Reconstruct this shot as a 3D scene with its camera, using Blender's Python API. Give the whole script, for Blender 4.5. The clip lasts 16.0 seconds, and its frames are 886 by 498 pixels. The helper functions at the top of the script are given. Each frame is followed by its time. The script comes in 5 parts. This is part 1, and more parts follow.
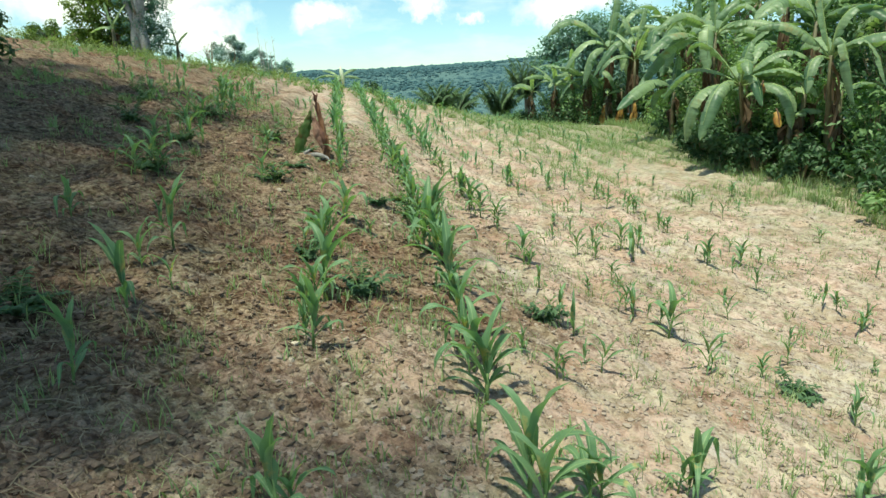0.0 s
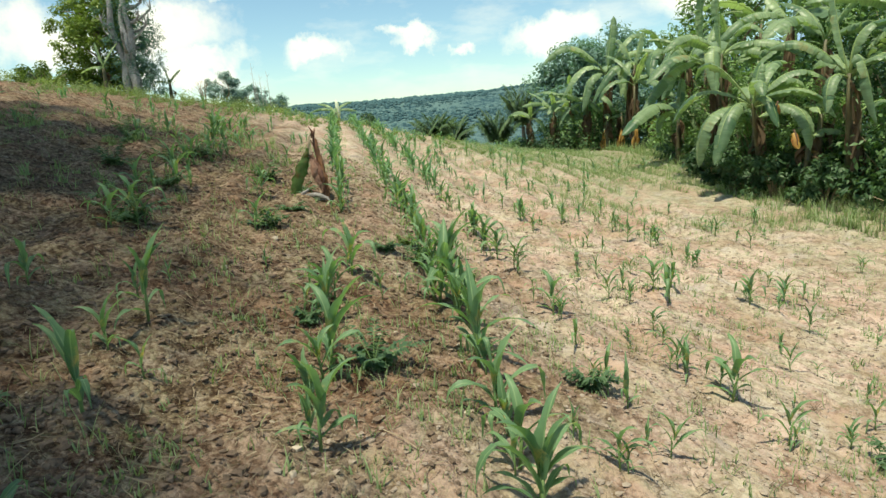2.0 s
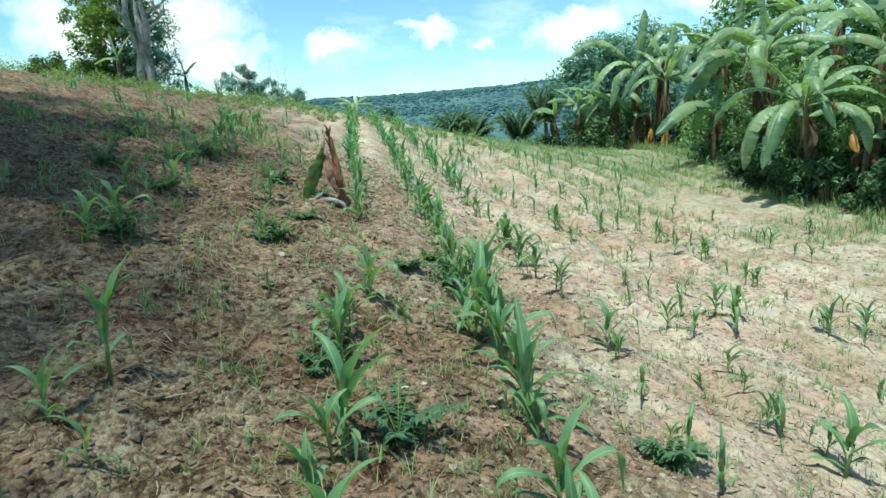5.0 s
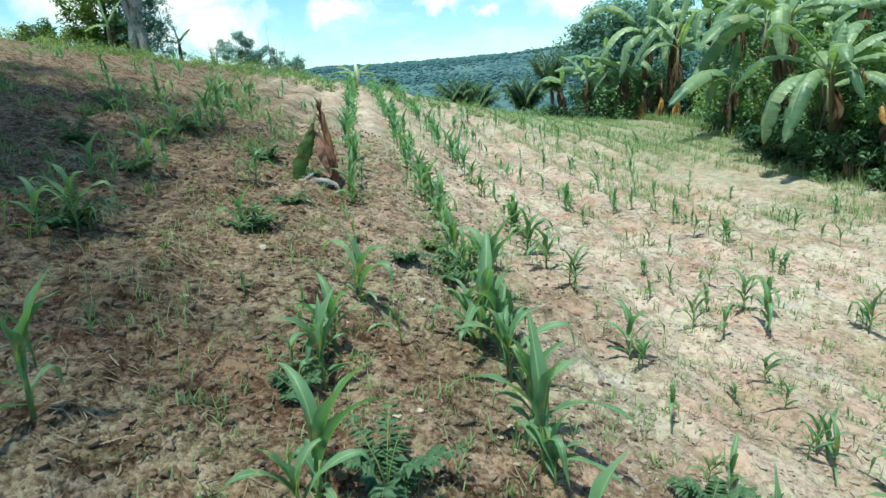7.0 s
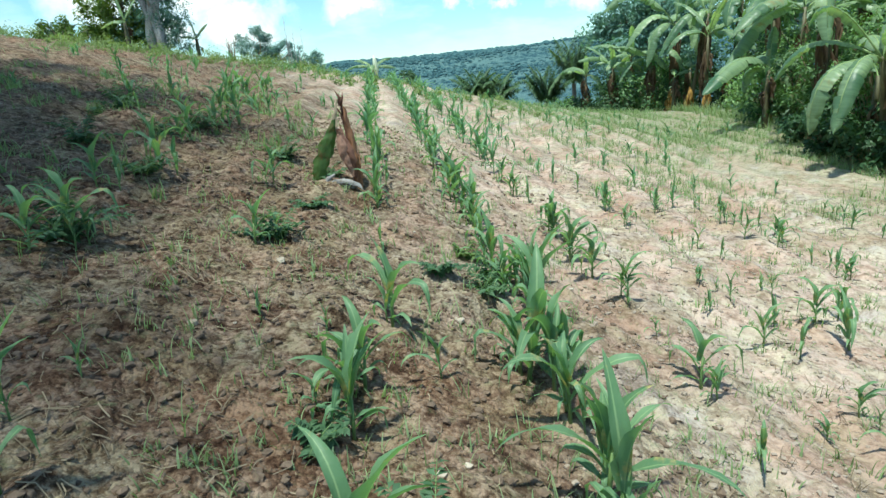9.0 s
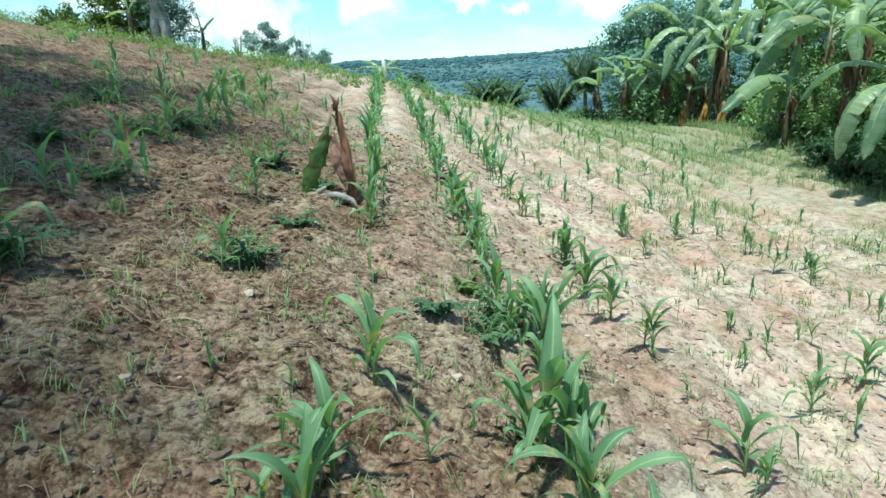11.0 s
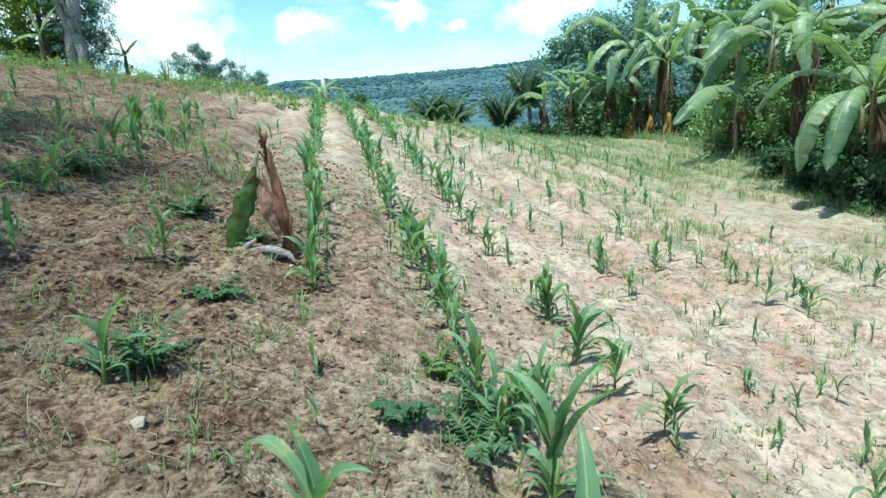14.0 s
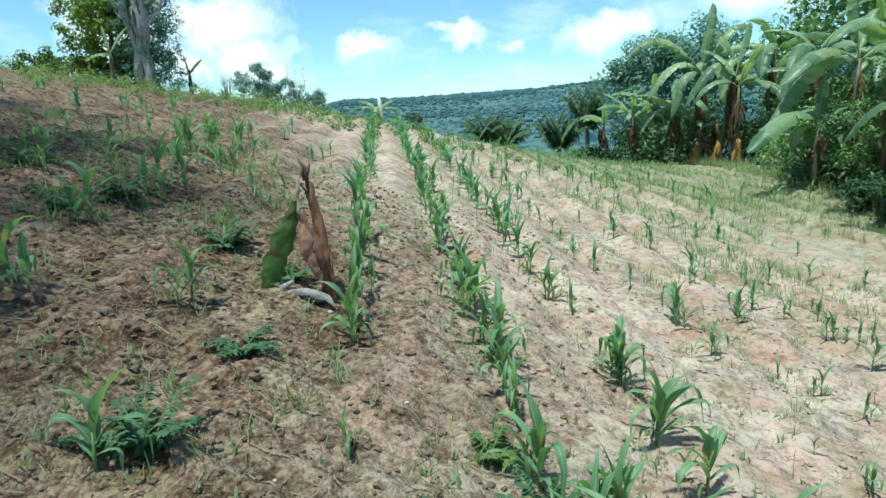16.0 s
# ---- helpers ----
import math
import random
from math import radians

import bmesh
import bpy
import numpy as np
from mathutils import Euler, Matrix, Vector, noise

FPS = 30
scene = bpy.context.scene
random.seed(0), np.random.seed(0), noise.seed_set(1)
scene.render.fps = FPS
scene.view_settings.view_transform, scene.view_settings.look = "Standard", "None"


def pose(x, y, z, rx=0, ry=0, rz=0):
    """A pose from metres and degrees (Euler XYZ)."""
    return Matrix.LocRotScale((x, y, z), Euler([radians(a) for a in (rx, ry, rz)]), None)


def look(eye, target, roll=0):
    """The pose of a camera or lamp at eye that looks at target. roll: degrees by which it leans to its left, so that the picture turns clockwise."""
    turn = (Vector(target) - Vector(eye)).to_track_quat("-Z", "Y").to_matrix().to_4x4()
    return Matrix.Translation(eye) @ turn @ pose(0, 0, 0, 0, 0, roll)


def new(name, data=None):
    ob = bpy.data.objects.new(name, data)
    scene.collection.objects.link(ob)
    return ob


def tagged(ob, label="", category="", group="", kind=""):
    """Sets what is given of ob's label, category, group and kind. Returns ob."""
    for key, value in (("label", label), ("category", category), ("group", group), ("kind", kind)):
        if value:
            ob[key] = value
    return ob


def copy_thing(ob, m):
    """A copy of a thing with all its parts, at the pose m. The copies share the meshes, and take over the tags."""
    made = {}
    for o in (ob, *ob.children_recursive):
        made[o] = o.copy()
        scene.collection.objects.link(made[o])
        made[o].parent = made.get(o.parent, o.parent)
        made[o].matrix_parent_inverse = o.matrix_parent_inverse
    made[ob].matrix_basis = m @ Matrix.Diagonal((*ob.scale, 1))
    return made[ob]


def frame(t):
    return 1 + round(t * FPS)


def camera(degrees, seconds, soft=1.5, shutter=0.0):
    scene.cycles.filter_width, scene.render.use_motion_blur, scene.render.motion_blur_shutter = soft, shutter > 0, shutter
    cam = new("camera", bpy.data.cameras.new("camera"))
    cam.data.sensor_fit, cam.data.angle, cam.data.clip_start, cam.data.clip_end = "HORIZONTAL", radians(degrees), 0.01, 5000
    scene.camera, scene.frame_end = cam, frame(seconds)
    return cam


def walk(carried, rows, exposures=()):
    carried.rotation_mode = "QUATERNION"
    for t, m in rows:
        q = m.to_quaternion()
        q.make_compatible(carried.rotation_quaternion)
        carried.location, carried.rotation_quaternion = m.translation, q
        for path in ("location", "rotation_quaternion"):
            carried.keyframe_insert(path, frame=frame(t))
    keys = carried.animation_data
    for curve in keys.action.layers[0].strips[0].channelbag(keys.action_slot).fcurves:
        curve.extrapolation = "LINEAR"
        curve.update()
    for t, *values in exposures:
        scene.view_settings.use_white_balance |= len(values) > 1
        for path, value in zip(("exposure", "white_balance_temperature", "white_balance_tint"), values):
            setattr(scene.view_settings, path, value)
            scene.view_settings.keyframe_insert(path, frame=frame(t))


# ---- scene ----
cam = camera(72.6, 16.0)
METRES, EYE, TILT, LEAN, TURN = 4.6, 1.5, -15.0, 2.0, 0.0
EXPOSURES = [(0.0, 0.38, 7200, -8.5), (1.0, 0.36, 7400, -6.5), (1.5, 0.30, 7800, -1.5), (3.5, 0.36, 7800, -2.5), (4.15, 0.44, 6800, -8.5), (4.4, 0.40, 6250, -13.5), (9.0, 0.48, 6150, -7.0), (12.0, 0.6, 6050, -7.5), (14.5, 0.54, 5950, -6.5), (16.0, 0.33, 5950, -8.0)]
ROWS = [
    (0.0, 0.0, 0.0, 0.0, 0.0, 0.0, -0.0),
    (0.5, -0.0144, 0.0425, 0.0176, -0.46, 2.49, 3.06),
    (1.0, -0.0311, 0.0685, 0.0315, -0.22, 1.88, 4.11),
    (1.5, -0.0344, 0.0976, 0.0361, -0.02, 1.02, 3.75),
    (2.0, -0.0357, 0.142, 0.0439, -0.15, 2.64, 1.75),
    (2.5, -0.0355, 0.1886, 0.0562, -0.06, 2.3, 0.61),
    (3.0, -0.0401, 0.2316, 0.0715, 1.76, 1.07, -0.9),
    (3.5, -0.0413, 0.2435, 0.0766, 2.68, -0.04, -0.7),
    (4.0, -0.0461, 0.267, 0.0824, 1.78, 0.97, -0.7),
    (4.5, -0.0545, 0.2953, 0.0892, 1.01, 2.85, -0.95),
    (5.0, -0.0641, 0.3115, 0.0948, 1.33, 2.23, 0.79),
    (7.5, -0.0615, 0.4413, 0.1369, 2.01, -1.23, 0.66),
    (8.0, -0.0664, 0.4509, 0.139, 3.39, -1.83, 0.66),
    (8.5, -0.0744, 0.4775, 0.1418, 2.81, -2.01, 0.52),
    (9.0, -0.0922, 0.5232, 0.1556, 3.42, -1.18, 1.11),
    (11.5, -0.0949, 0.6637, 0.1992, 3.72, -0.84, -1.67),
    (12.0, -0.0942, 0.6788, 0.2051, 2.91, -1.55, -1.03),
    (12.5, -0.0963, 0.6995, 0.2081, 1.72, -1.62, -1.5),
    (13.0, -0.1013, 0.7395, 0.2167, 1.45, -1.45, -0.61),
    (13.5, -0.1117, 0.7839, 0.2312, 0.77, 0.08, -0.81),
    (14.0, -0.1187, 0.824, 0.2544, -1.05, 0.62, 1.52),
    (14.5, -0.1243, 0.8338, 0.2616, -1.52, -0.51, 1.34),
    (15.0, -0.1281, 0.865, 0.2697, 0.3, -0.02, 1.25),
    (15.5, -0.127, 0.9014, 0.2857, 1.46, 1.99, 0.78),
    (16.0, -0.1262, 0.9274, 0.2963, 3.69, 2.42, -0.54),
]
walk(cam, [(t, pose(0, 0, EYE, TILT, LEAN, TURN) @ pose(METRES * x, METRES * y, METRES * z, 90 + pitch, roll, yaw)) for t, x, y, z, yaw, pitch, roll in ROWS], EXPOSURES)

# ---- sky, sun and distance light ----
SUN_DIR = Vector((-0.17, -0.24, 1.0)).normalized()      # towards the sun
sun_data = bpy.data.lights.new("sun", "SUN")
sun_data.energy, sun_data.angle, sun_data.color = 4.75, radians(3.2), (1.0, 0.97, 0.91)
sun = new("sun", sun_data)
sun.matrix_world = look((0, 0, 30), Vector((0, 0, 30)) - SUN_DIR)
SKY_STRENGTH = 0.131
CLOUDS = [  # direction (x, y, z) of each bank, half width, half height
    ((-0.185, 1, 0.115), 0.062, 0.026), ((-0.03, 1, 0.116), 0.038, 0.020), ((0.045, 1, 0.100), 0.030, 0.018),
    ((0.20, 1, 0.120), 0.085, 0.034), ((-0.42, 1, 0.160), 0.105, 0.046), ((-0.37, 1, 0.112), 0.080, 0.028), ((-0.50, 1, 0.105), 0.060, 0.030),
    ((-0.34, 1, 0.215), 0.022, 0.025), ((0.09, 1, 0.195), 0.035, 0.016), ((-0.60, 1, 0.16), 0.08, 0.05),
    ((0.42, 1, 0.20), 0.12, 0.07), ((-0.12, 1, 0.30), 0.16, 0.04),
]


class Nodes:
    """A short way to write node trees."""

    def __init__(self, tree):
        self.t = tree
        tree.nodes.clear()

    def add(self, kind, inputs=None, **props):
        n = self.t.nodes.new(kind)
        for k, v in props.items():
            if k == "op":
                n.operation = v
            elif k == "blend":
                n.blend_type = v
            elif k == "dtype":
                n.data_type = v
            elif k == "sky":
                n.sky_type = v
        for k, v in (inputs or {}).items():
            s = n.inputs[k]
            if hasattr(v, "is_output"):
                self.t.links.new(v, s)
            elif hasattr(v, "outputs"):
                self.t.links.new(v.outputs[0], s)
            else:
                s.default_value = v
        return n

    def math(self, op, a, b=0.0, c=0.0):
        return self.add("ShaderNodeMath", {0: a, 1: b, 2: c}, op=op)

    def vec(self, op, a, b=(0, 0, 0)):
        return self.add("ShaderNodeVectorMath", {0: a, 1: b}, op=op)

    def noise(self, scale, detail=4.0, rough=0.55, vector=None):
        ins = {"Scale": scale, "Detail": detail, "Roughness": rough}
        if vector is not None:
            ins["Vector"] = vector
        return self.add("ShaderNodeTexNoise", ins)

    def ramp(self, fac, stops):
        n = self.add("ShaderNodeValToRGB", {"Fac": fac})
        el = n.color_ramp.elements
        while len(el) < len(stops):
            el.new(0.5)
        for e, (p, c) in zip(el, stops):
            e.position = p
            e.color = (*c, 1) if len(c) == 3 else c
        return n

    def mix(self, fac, a, b, blend="MIX"):
        return self.add("ShaderNodeMixRGB", {"Fac": fac, "Color1": a, "Color2": b}, blend=blend)


def make_world():
    w = bpy.data.worlds.new("sky")
    w.use_nodes = True
    scene.world = w
    n = Nodes(w.node_tree)
    sky = n.add("ShaderNodeTexSky", sky="NISHITA")
    sky.sun_disc = False
    sky.sun_elevation = math.asin(SUN_DIR.z)
    sky.sun_rotation = math.atan2(SUN_DIR.x, SUN_DIR.y)
    sky.air_density, sky.dust_density, sky.ozone_density = 1.0, 0.15, 1.5
    d = n.add("ShaderNodeTexCoord").outputs["Generated"]
    wob = n.noise(11.0, 7.0, 0.62, d)
    fine = n.vec("SCALE", n.vec("SUBTRACT", wob.outputs["Color"], (0.5, 0.5, 0.5)))
    fine.inputs["Scale"].default_value = 0.15
    dd = n.vec("ADD", d, fine)
    mask = None
    for c, hw, hh in CLOUDS:
        c = Vector(c).normalized()
        q = n.vec("DIVIDE", n.vec("SUBTRACT", dd, tuple(c)), (hw, hw, hh))
        ln = n.vec("LENGTH", q)
        m = n.math("SUBTRACT", 1.05, ln.outputs["Value"])
        mask = m if mask is None else n.math("MAXIMUM", mask, m)
    band = n.noise(5.0, 6.0, 0.6, n.vec("MULTIPLY", d, (1, 1, 3)))
    wisp = n.math("MULTIPLY_ADD", band.outputs["Fac"], 2.2, -1.05)
    both = n.math("MAXIMUM", n.math("MULTIPLY", mask, 1.3), n.math("MULTIPLY", wisp, 0.8))
    soft = n.add("ShaderNodeClamp", {"Value": n.math("MULTIPLY", both, 1.25)})
    sep = n.add("ShaderNodeSeparateXYZ", {"Vector": d})
    up = n.add("ShaderNodeClamp", {"Value": n.math("MULTIPLY", sep.outputs["Z"], 14.0)})
    fac = n.math("MULTIPLY", n.math("MULTIPLY", soft, up), 0.92)
    clear = n.mix(1.0, sky.outputs["Color"], (0.78, 0.95, 1.05, 1), "MULTIPLY")
    col = n.mix(fac, clear, (7.6, 7.7, 7.8, 1))
    bg = n.add("ShaderNodeBackground", {"Color": col, "Strength": SKY_STRENGTH})
    n.add("ShaderNodeOutputWorld", {"Surface": bg})


make_world()

# ---- materials ----


def material(name):
    m = bpy.data.materials.new(name)
    m.use_nodes = True
    return m, Nodes(m.node_tree)


def finish(n, surface):
    n.add("ShaderNodeOutputMaterial", {"Surface": surface})


def leaf_material(name, dark, light, dry=None, dry_amount=0.0, rough=0.5, through_light=0.35, veins=0.0, scale=6.0, rib=None):
    """A leaf: colour varies from leaf to leaf and along each, light shines through."""
    m, n = material(name)
    pos = n.add("ShaderNodeTexCoord").outputs["Object"]
    isl = n.add("ShaderNodeNewGeometry").outputs["Random Per Island"]
    rnd = n.add("ShaderNodeObjectInfo").outputs["Random"]
    big = n.noise(scale, 4.0, 0.6, pos)
    mixv = n.math("MULTIPLY_ADD", isl, 0.45, n.math("MULTIPLY_ADD", rnd, 0.35, n.math("MULTIPLY_ADD", big.outputs["Fac"], 0.6, -0.25)))
    col = n.ramp(mixv, [(0.05, dark), (0.95, light)])
    out = col.outputs["Color"]
    if veins:
        along = n.add("ShaderNodeAttribute")
        along.attribute_name = "along"
        stripe = n.noise(17.0, 4.0, 0.7, n.add("ShaderNodeCombineXYZ", {"X": along.outputs["Fac"]}))
        cut = n.ramp(stripe.outputs["Fac"], [(0.42, (0, 0, 0)), (0.62, (1, 1, 1))])
        out = n.mix(n.math("MULTIPLY", cut.outputs["Color"], 0.8 * veins), out, (*[c * 0.45 for c in dark], 1)).outputs["Color"]
    if rib:
        across = n.add("ShaderNodeAttribute")
        across.attribute_name = "along"
        mid = n.ramp(across.outputs["Fac"], [(0.05, (1, 1, 1)), (0.16, (0, 0, 0))])
        out = n.mix(n.math("MULTIPLY", mid.outputs["Color"], 0.7), out, (*rib, 1)).outputs["Color"]
    if dry:
        spots = n.noise(scale * 0.8, 5.0, 0.7, n.vec("ADD", pos, (3, 7, 1)))
        f = n.ramp(n.math("MULTIPLY_ADD", isl, 0.30, spots.outputs["Fac"]), [(0.74 - dry_amount, (0, 0, 0)), (0.86 - dry_amount, (1, 1, 1))])
        out = n.mix(f.outputs["Color"], out, (*dry, 1)).outputs["Color"]
    bump = n.add("ShaderNodeBump", {"Height": n.noise(scale * 9, 3.0, 0.6, pos).outputs["Fac"], "Strength": 0.25, "Distance": 0.01})
    p = n.add("ShaderNodeBsdfPrincipled", {"Base Color": out, "Roughness": rough, "Specular IOR Level": 0.35, "Normal": bump})
    t = n.add("ShaderNodeBsdfTranslucent", {"Color": n.mix(1.0, out, (1.5, 1.7, 0.7, 1), "MULTIPLY")})
    finish(n, n.add("ShaderNodeMixShader", {0: through_light, 1: p, 2: t}))
    return m


def bark_material(name, dark, light, scale=7.0, stretch=0.25, rough=0.9, bump_by=0.03):
    m, n = material(name)
    pos = n.add("ShaderNodeTexCoord").outputs["Object"]
    st = n.vec("MULTIPLY", pos, (1, 1, stretch))
    a = n.noise(scale, 6.0, 0.65, st)
    b = n.noise(scale * 5, 4.0, 0.6, st)
    v = n.math("MULTIPLY_ADD", b.outputs["Fac"], 0.4, n.math("MULTIPLY", a.outputs["Fac"], 0.65))
    col = n.ramp(v, [(0.3, dark), (0.72, light)])
    bump = n.add("ShaderNodeBump", {"Height": v, "Strength": 0.8, "Distance": bump_by})
    finish(n, n.add("ShaderNodeBsdfPrincipled", {"Base Color": col, "Roughness": rough, "Normal": bump}))
    return m


def ground_material():
    """Dry clods, pale trash and straw, red-brown bare patches, thin green growth."""
    m, n = material("field_soil")
    pos = n.add("ShaderNodeTexCoord").outputs["Object"]
    patch = n.noise(0.55, 5.0, 0.6, pos)
    mid = n.noise(3.2, 6.0, 0.65, pos)
    fine = n.noise(24.0, 6.0, 0.7, pos)
    grit = n.noise(95.0, 4.0, 0.7, pos)
    warp = n.vec("ADD", pos, n.vec("MULTIPLY", fine.outputs["Color"], (0.035, 0.035, 0.035)))
    clod = n.add("ShaderNodeTexVoronoi", {"Vector": warp, "Scale": 22.0})
    small = n.add("ShaderNodeTexVoronoi", {"Vector": warp, "Scale": 60.0})
    v = n.math("MULTIPLY_ADD", fine.outputs["Fac"], 0.60, n.math("MULTIPLY", mid.outputs["Fac"], 0.40))
    v = n.math("MULTIPLY_ADD", grit.outputs["Fac"], 0.16, n.math("ADD", v, 0.07))
    # darker away from each clod's middle, for the shade between clods
    v = n.math("MULTIPLY_ADD", clod.outputs["Distance"], -0.12, n.math("ADD", v, 0.033))
    piece = n.add("ShaderNodeSeparateColor", {"Color": clod.outputs["Color"]})
    bit = n.add("ShaderNodeSeparateColor", {"Color": small.outputs["Color"]})
    v = n.math("MULTIPLY_ADD", piece.outputs[0], 0.09, n.math("MULTIPLY_ADD", bit.outputs[0], 0.09, n.math("ADD", v, -0.09)))
    soil = n.ramp(v, [(0.40, (0.020, 0.0115, 0.007)), (0.49, (0.066, 0.0425, 0.0285)), (0.58, (0.146, 0.103, 0.073)), (0.72, (0.345, 0.285, 0.222))])
    crumb = n.noise(8.5, 3.0, 0.50, n.vec("ADD", pos, (9, 2, 5)))
    pv = n.math("MULTIPLY_ADD", crumb.outputs["Fac"], 0.34, n.math("MULTIPLY_ADD", v, 0.62, 0.06))
    pale = n.ramp(pv, [(0.37, (0.080, 0.055, 0.042)), (0.45, (0.182, 0.135, 0.107)), (0.54, (0.290, 0.233, 0.192)), (0.65, (0.465, 0.40, 0.350))])
    sep = n.add("ShaderNodeSeparateXYZ", {"Vector": pos})
    across = n.math("MULTIPLY_ADD", n.math("ABSOLUTE", n.math("ADD", sep.outputs["Y"], -4.0)), 0.40, sep.outputs["X"])
    across = n.math("ADD", n.math("MINIMUM", n.math("MAXIMUM", n.math("MULTIPLY_ADD", sep.outputs["Y"], -0.85, 3.4), 0.0), 0.55), across)
    side = n.math("MULTIPLY_ADD", patch.outputs["Fac"], 3.4, n.math("ADD", across, -1.85))
    f = n.ramp(n.math("MULTIPLY_ADD", side, 0.28, 0.35), [(0.2, (0, 0, 0)), (0.85, (1, 1, 1))])
    col = n.mix(f, soil.outputs["Color"], pale.outputs["Color"])
    # turned earth shows pink, old chaff yellow, ash and dust grey
    tint = n.noise(2.1, 4.0, 0.58, n.vec("ADD", pos, (5, 1, 8)))
    hue = n.ramp(tint.outputs["Fac"], [(0.34, (1.05, 0.89, 0.80)), (0.46, (1.06, 0.96, 0.93)), (0.55, (1.0, 1.0, 0.87)), (0.66, (0.95, 0.95, 0.97))])
    col = n.mix(1.0, col, hue.outputs["Color"], "MULTIPLY")
    # shade of the crevices between clods, multiplied into the soil colour
    hollow_shade = n.ramp(n.noise(7.5, 4.0, 0.60, n.vec("ADD", pos, (1, 6, 4))).outputs["Fac"], [(0.37, (0.28, 0.215, 0.18)), (0.46, (1.0, 1.0, 1.0))])
    col = n.mix(n.math("MULTIPLY_ADD", f.outputs["Color"], -0.62, 0.88), col, hollow_shade.outputs["Color"], "MULTIPLY")
    # trodden and freshly turned patches lie browner than the dry crust
    turned = n.ramp(n.noise(1.35, 4.0, 0.55, n.vec("ADD", pos, (8, 3, 6))).outputs["Fac"], [(0.36, (0.76, 0.65, 0.57)), (0.52, (0.96, 0.93, 0.91)), (0.68, (1.12, 1.11, 1.07))])
    col = n.mix(0.85, col, turned.outputs["Color"], "MULTIPLY")
    far = n.noise(0.9, 5.0, 0.65, n.vec("ADD", pos, (11, 4, 2)))
    grass = n.ramp(n.noise(9.0, 6.0, 0.75, pos).outputs["Fac"], [(0.3, (0.06, 0.10, 0.04)), (0.7, (0.22, 0.27, 0.14))])
    # low growth beside the banana edge and over the brow
    strip = n.math("MULTIPLY_ADD", sep.outputs["Y"], 0.045, n.math("MULTIPLY", sep.outputs["X"], 0.075))
    brow = n.math("MULTIPLY", n.add("ShaderNodeClamp", {"Value": n.math("MULTIPLY_ADD", sep.outputs["Y"], 0.16, -3.2)}), 0.42)
    strip = n.math("MAXIMUM", strip, brow)
    g = n.ramp(n.math("ADD", n.math("MULTIPLY_ADD", far.outputs["Fac"], 1.3, -0.95), strip), [(0.38, (0, 0, 0)), (0.95, (1, 1, 1))])
    speck = n.ramp(n.noise(14.0, 5.0, 0.7, n.vec("ADD", pos, (2, 9, 3))).outputs["Fac"], [(0.56, (0, 0, 0)), (0.70, (1, 1, 1))])
    col = n.mix(n.math("MULTIPLY", g.outputs["Color"], 0.5), col, grass.outputs["Color"])
    col = n.mix(n.math("MULTIPLY", speck.outputs["Color"], 0.5), col, grass.outputs["Color"])
    h = n.math("MULTIPLY_ADD", grit.outputs["Fac"], 0.16, n.math("MULTIPLY", fine.outputs["Fac"], 0.60))
    h = n.math("MULTIPLY_ADD", crumb.outputs["Fac"], 0.9, h)
    h = n.math("MULTIPLY_ADD", clod.outputs["Distance"], -0.6, n.math("MULTIPLY_ADD", small.outputs["Distance"], -0.8, h))
    bump = n.add("ShaderNodeBump", {"Height": h, "Strength": n.math("MULTIPLY_ADD", f.outputs["Color"], -0.25, 0.7), "Distance": 0.035})
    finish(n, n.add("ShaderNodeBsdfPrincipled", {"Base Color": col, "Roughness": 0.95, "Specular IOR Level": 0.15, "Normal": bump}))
    return m


def wood_far_material(name, a, b, scale, crowns=0.0):
    """Far woods or far slopes, haze already in colours a and b; crowns: tree crowns to the metre, where single trees
    can be told.
    """
    m, n = material(name)
    pos = n.add("ShaderNodeTexCoord").outputs["Object"]
    isl = n.add("ShaderNodeNewGeometry").outputs["Random Per Island"]
    v = n.math("MULTIPLY_ADD", isl, 0.55, n.math("MULTIPLY", n.noise(scale, 6.0, 0.65, pos).outputs["Fac"], 0.9))
    bump = None
    if crowns:
        # crowns of single trees, clumps of them, and shaded hollows painted in by tone
        tall = n.vec("MULTIPLY", pos, (1.0, 0.45, 1.0))
        one = n.noise(crowns * 2.2, 5.0, 0.75, tall)
        many = n.noise(crowns * 0.35, 5.0, 0.65, n.vec("ADD", tall, (40, 20, 10)))
        v = n.math("MULTIPLY_ADD", one.outputs["Fac"], 3.4, n.math("MULTIPLY_ADD", many.outputs["Fac"], 2.4, n.math("ADD", v, -3.0)))
        bump = n.add("ShaderNodeBump", {"Height": one.outputs["Fac"], "Strength": 0.8, "Distance": 5.0})
    col = n.ramp(v, [(0.15, a), (0.85, b)])
    ins = {"Base Color": col, "Roughness": 1.0, "Specular IOR Level": 0.0}
    if bump:
        ins["Normal"] = bump
    finish(n, n.add("ShaderNodeBsdfPrincipled", ins))
    return m


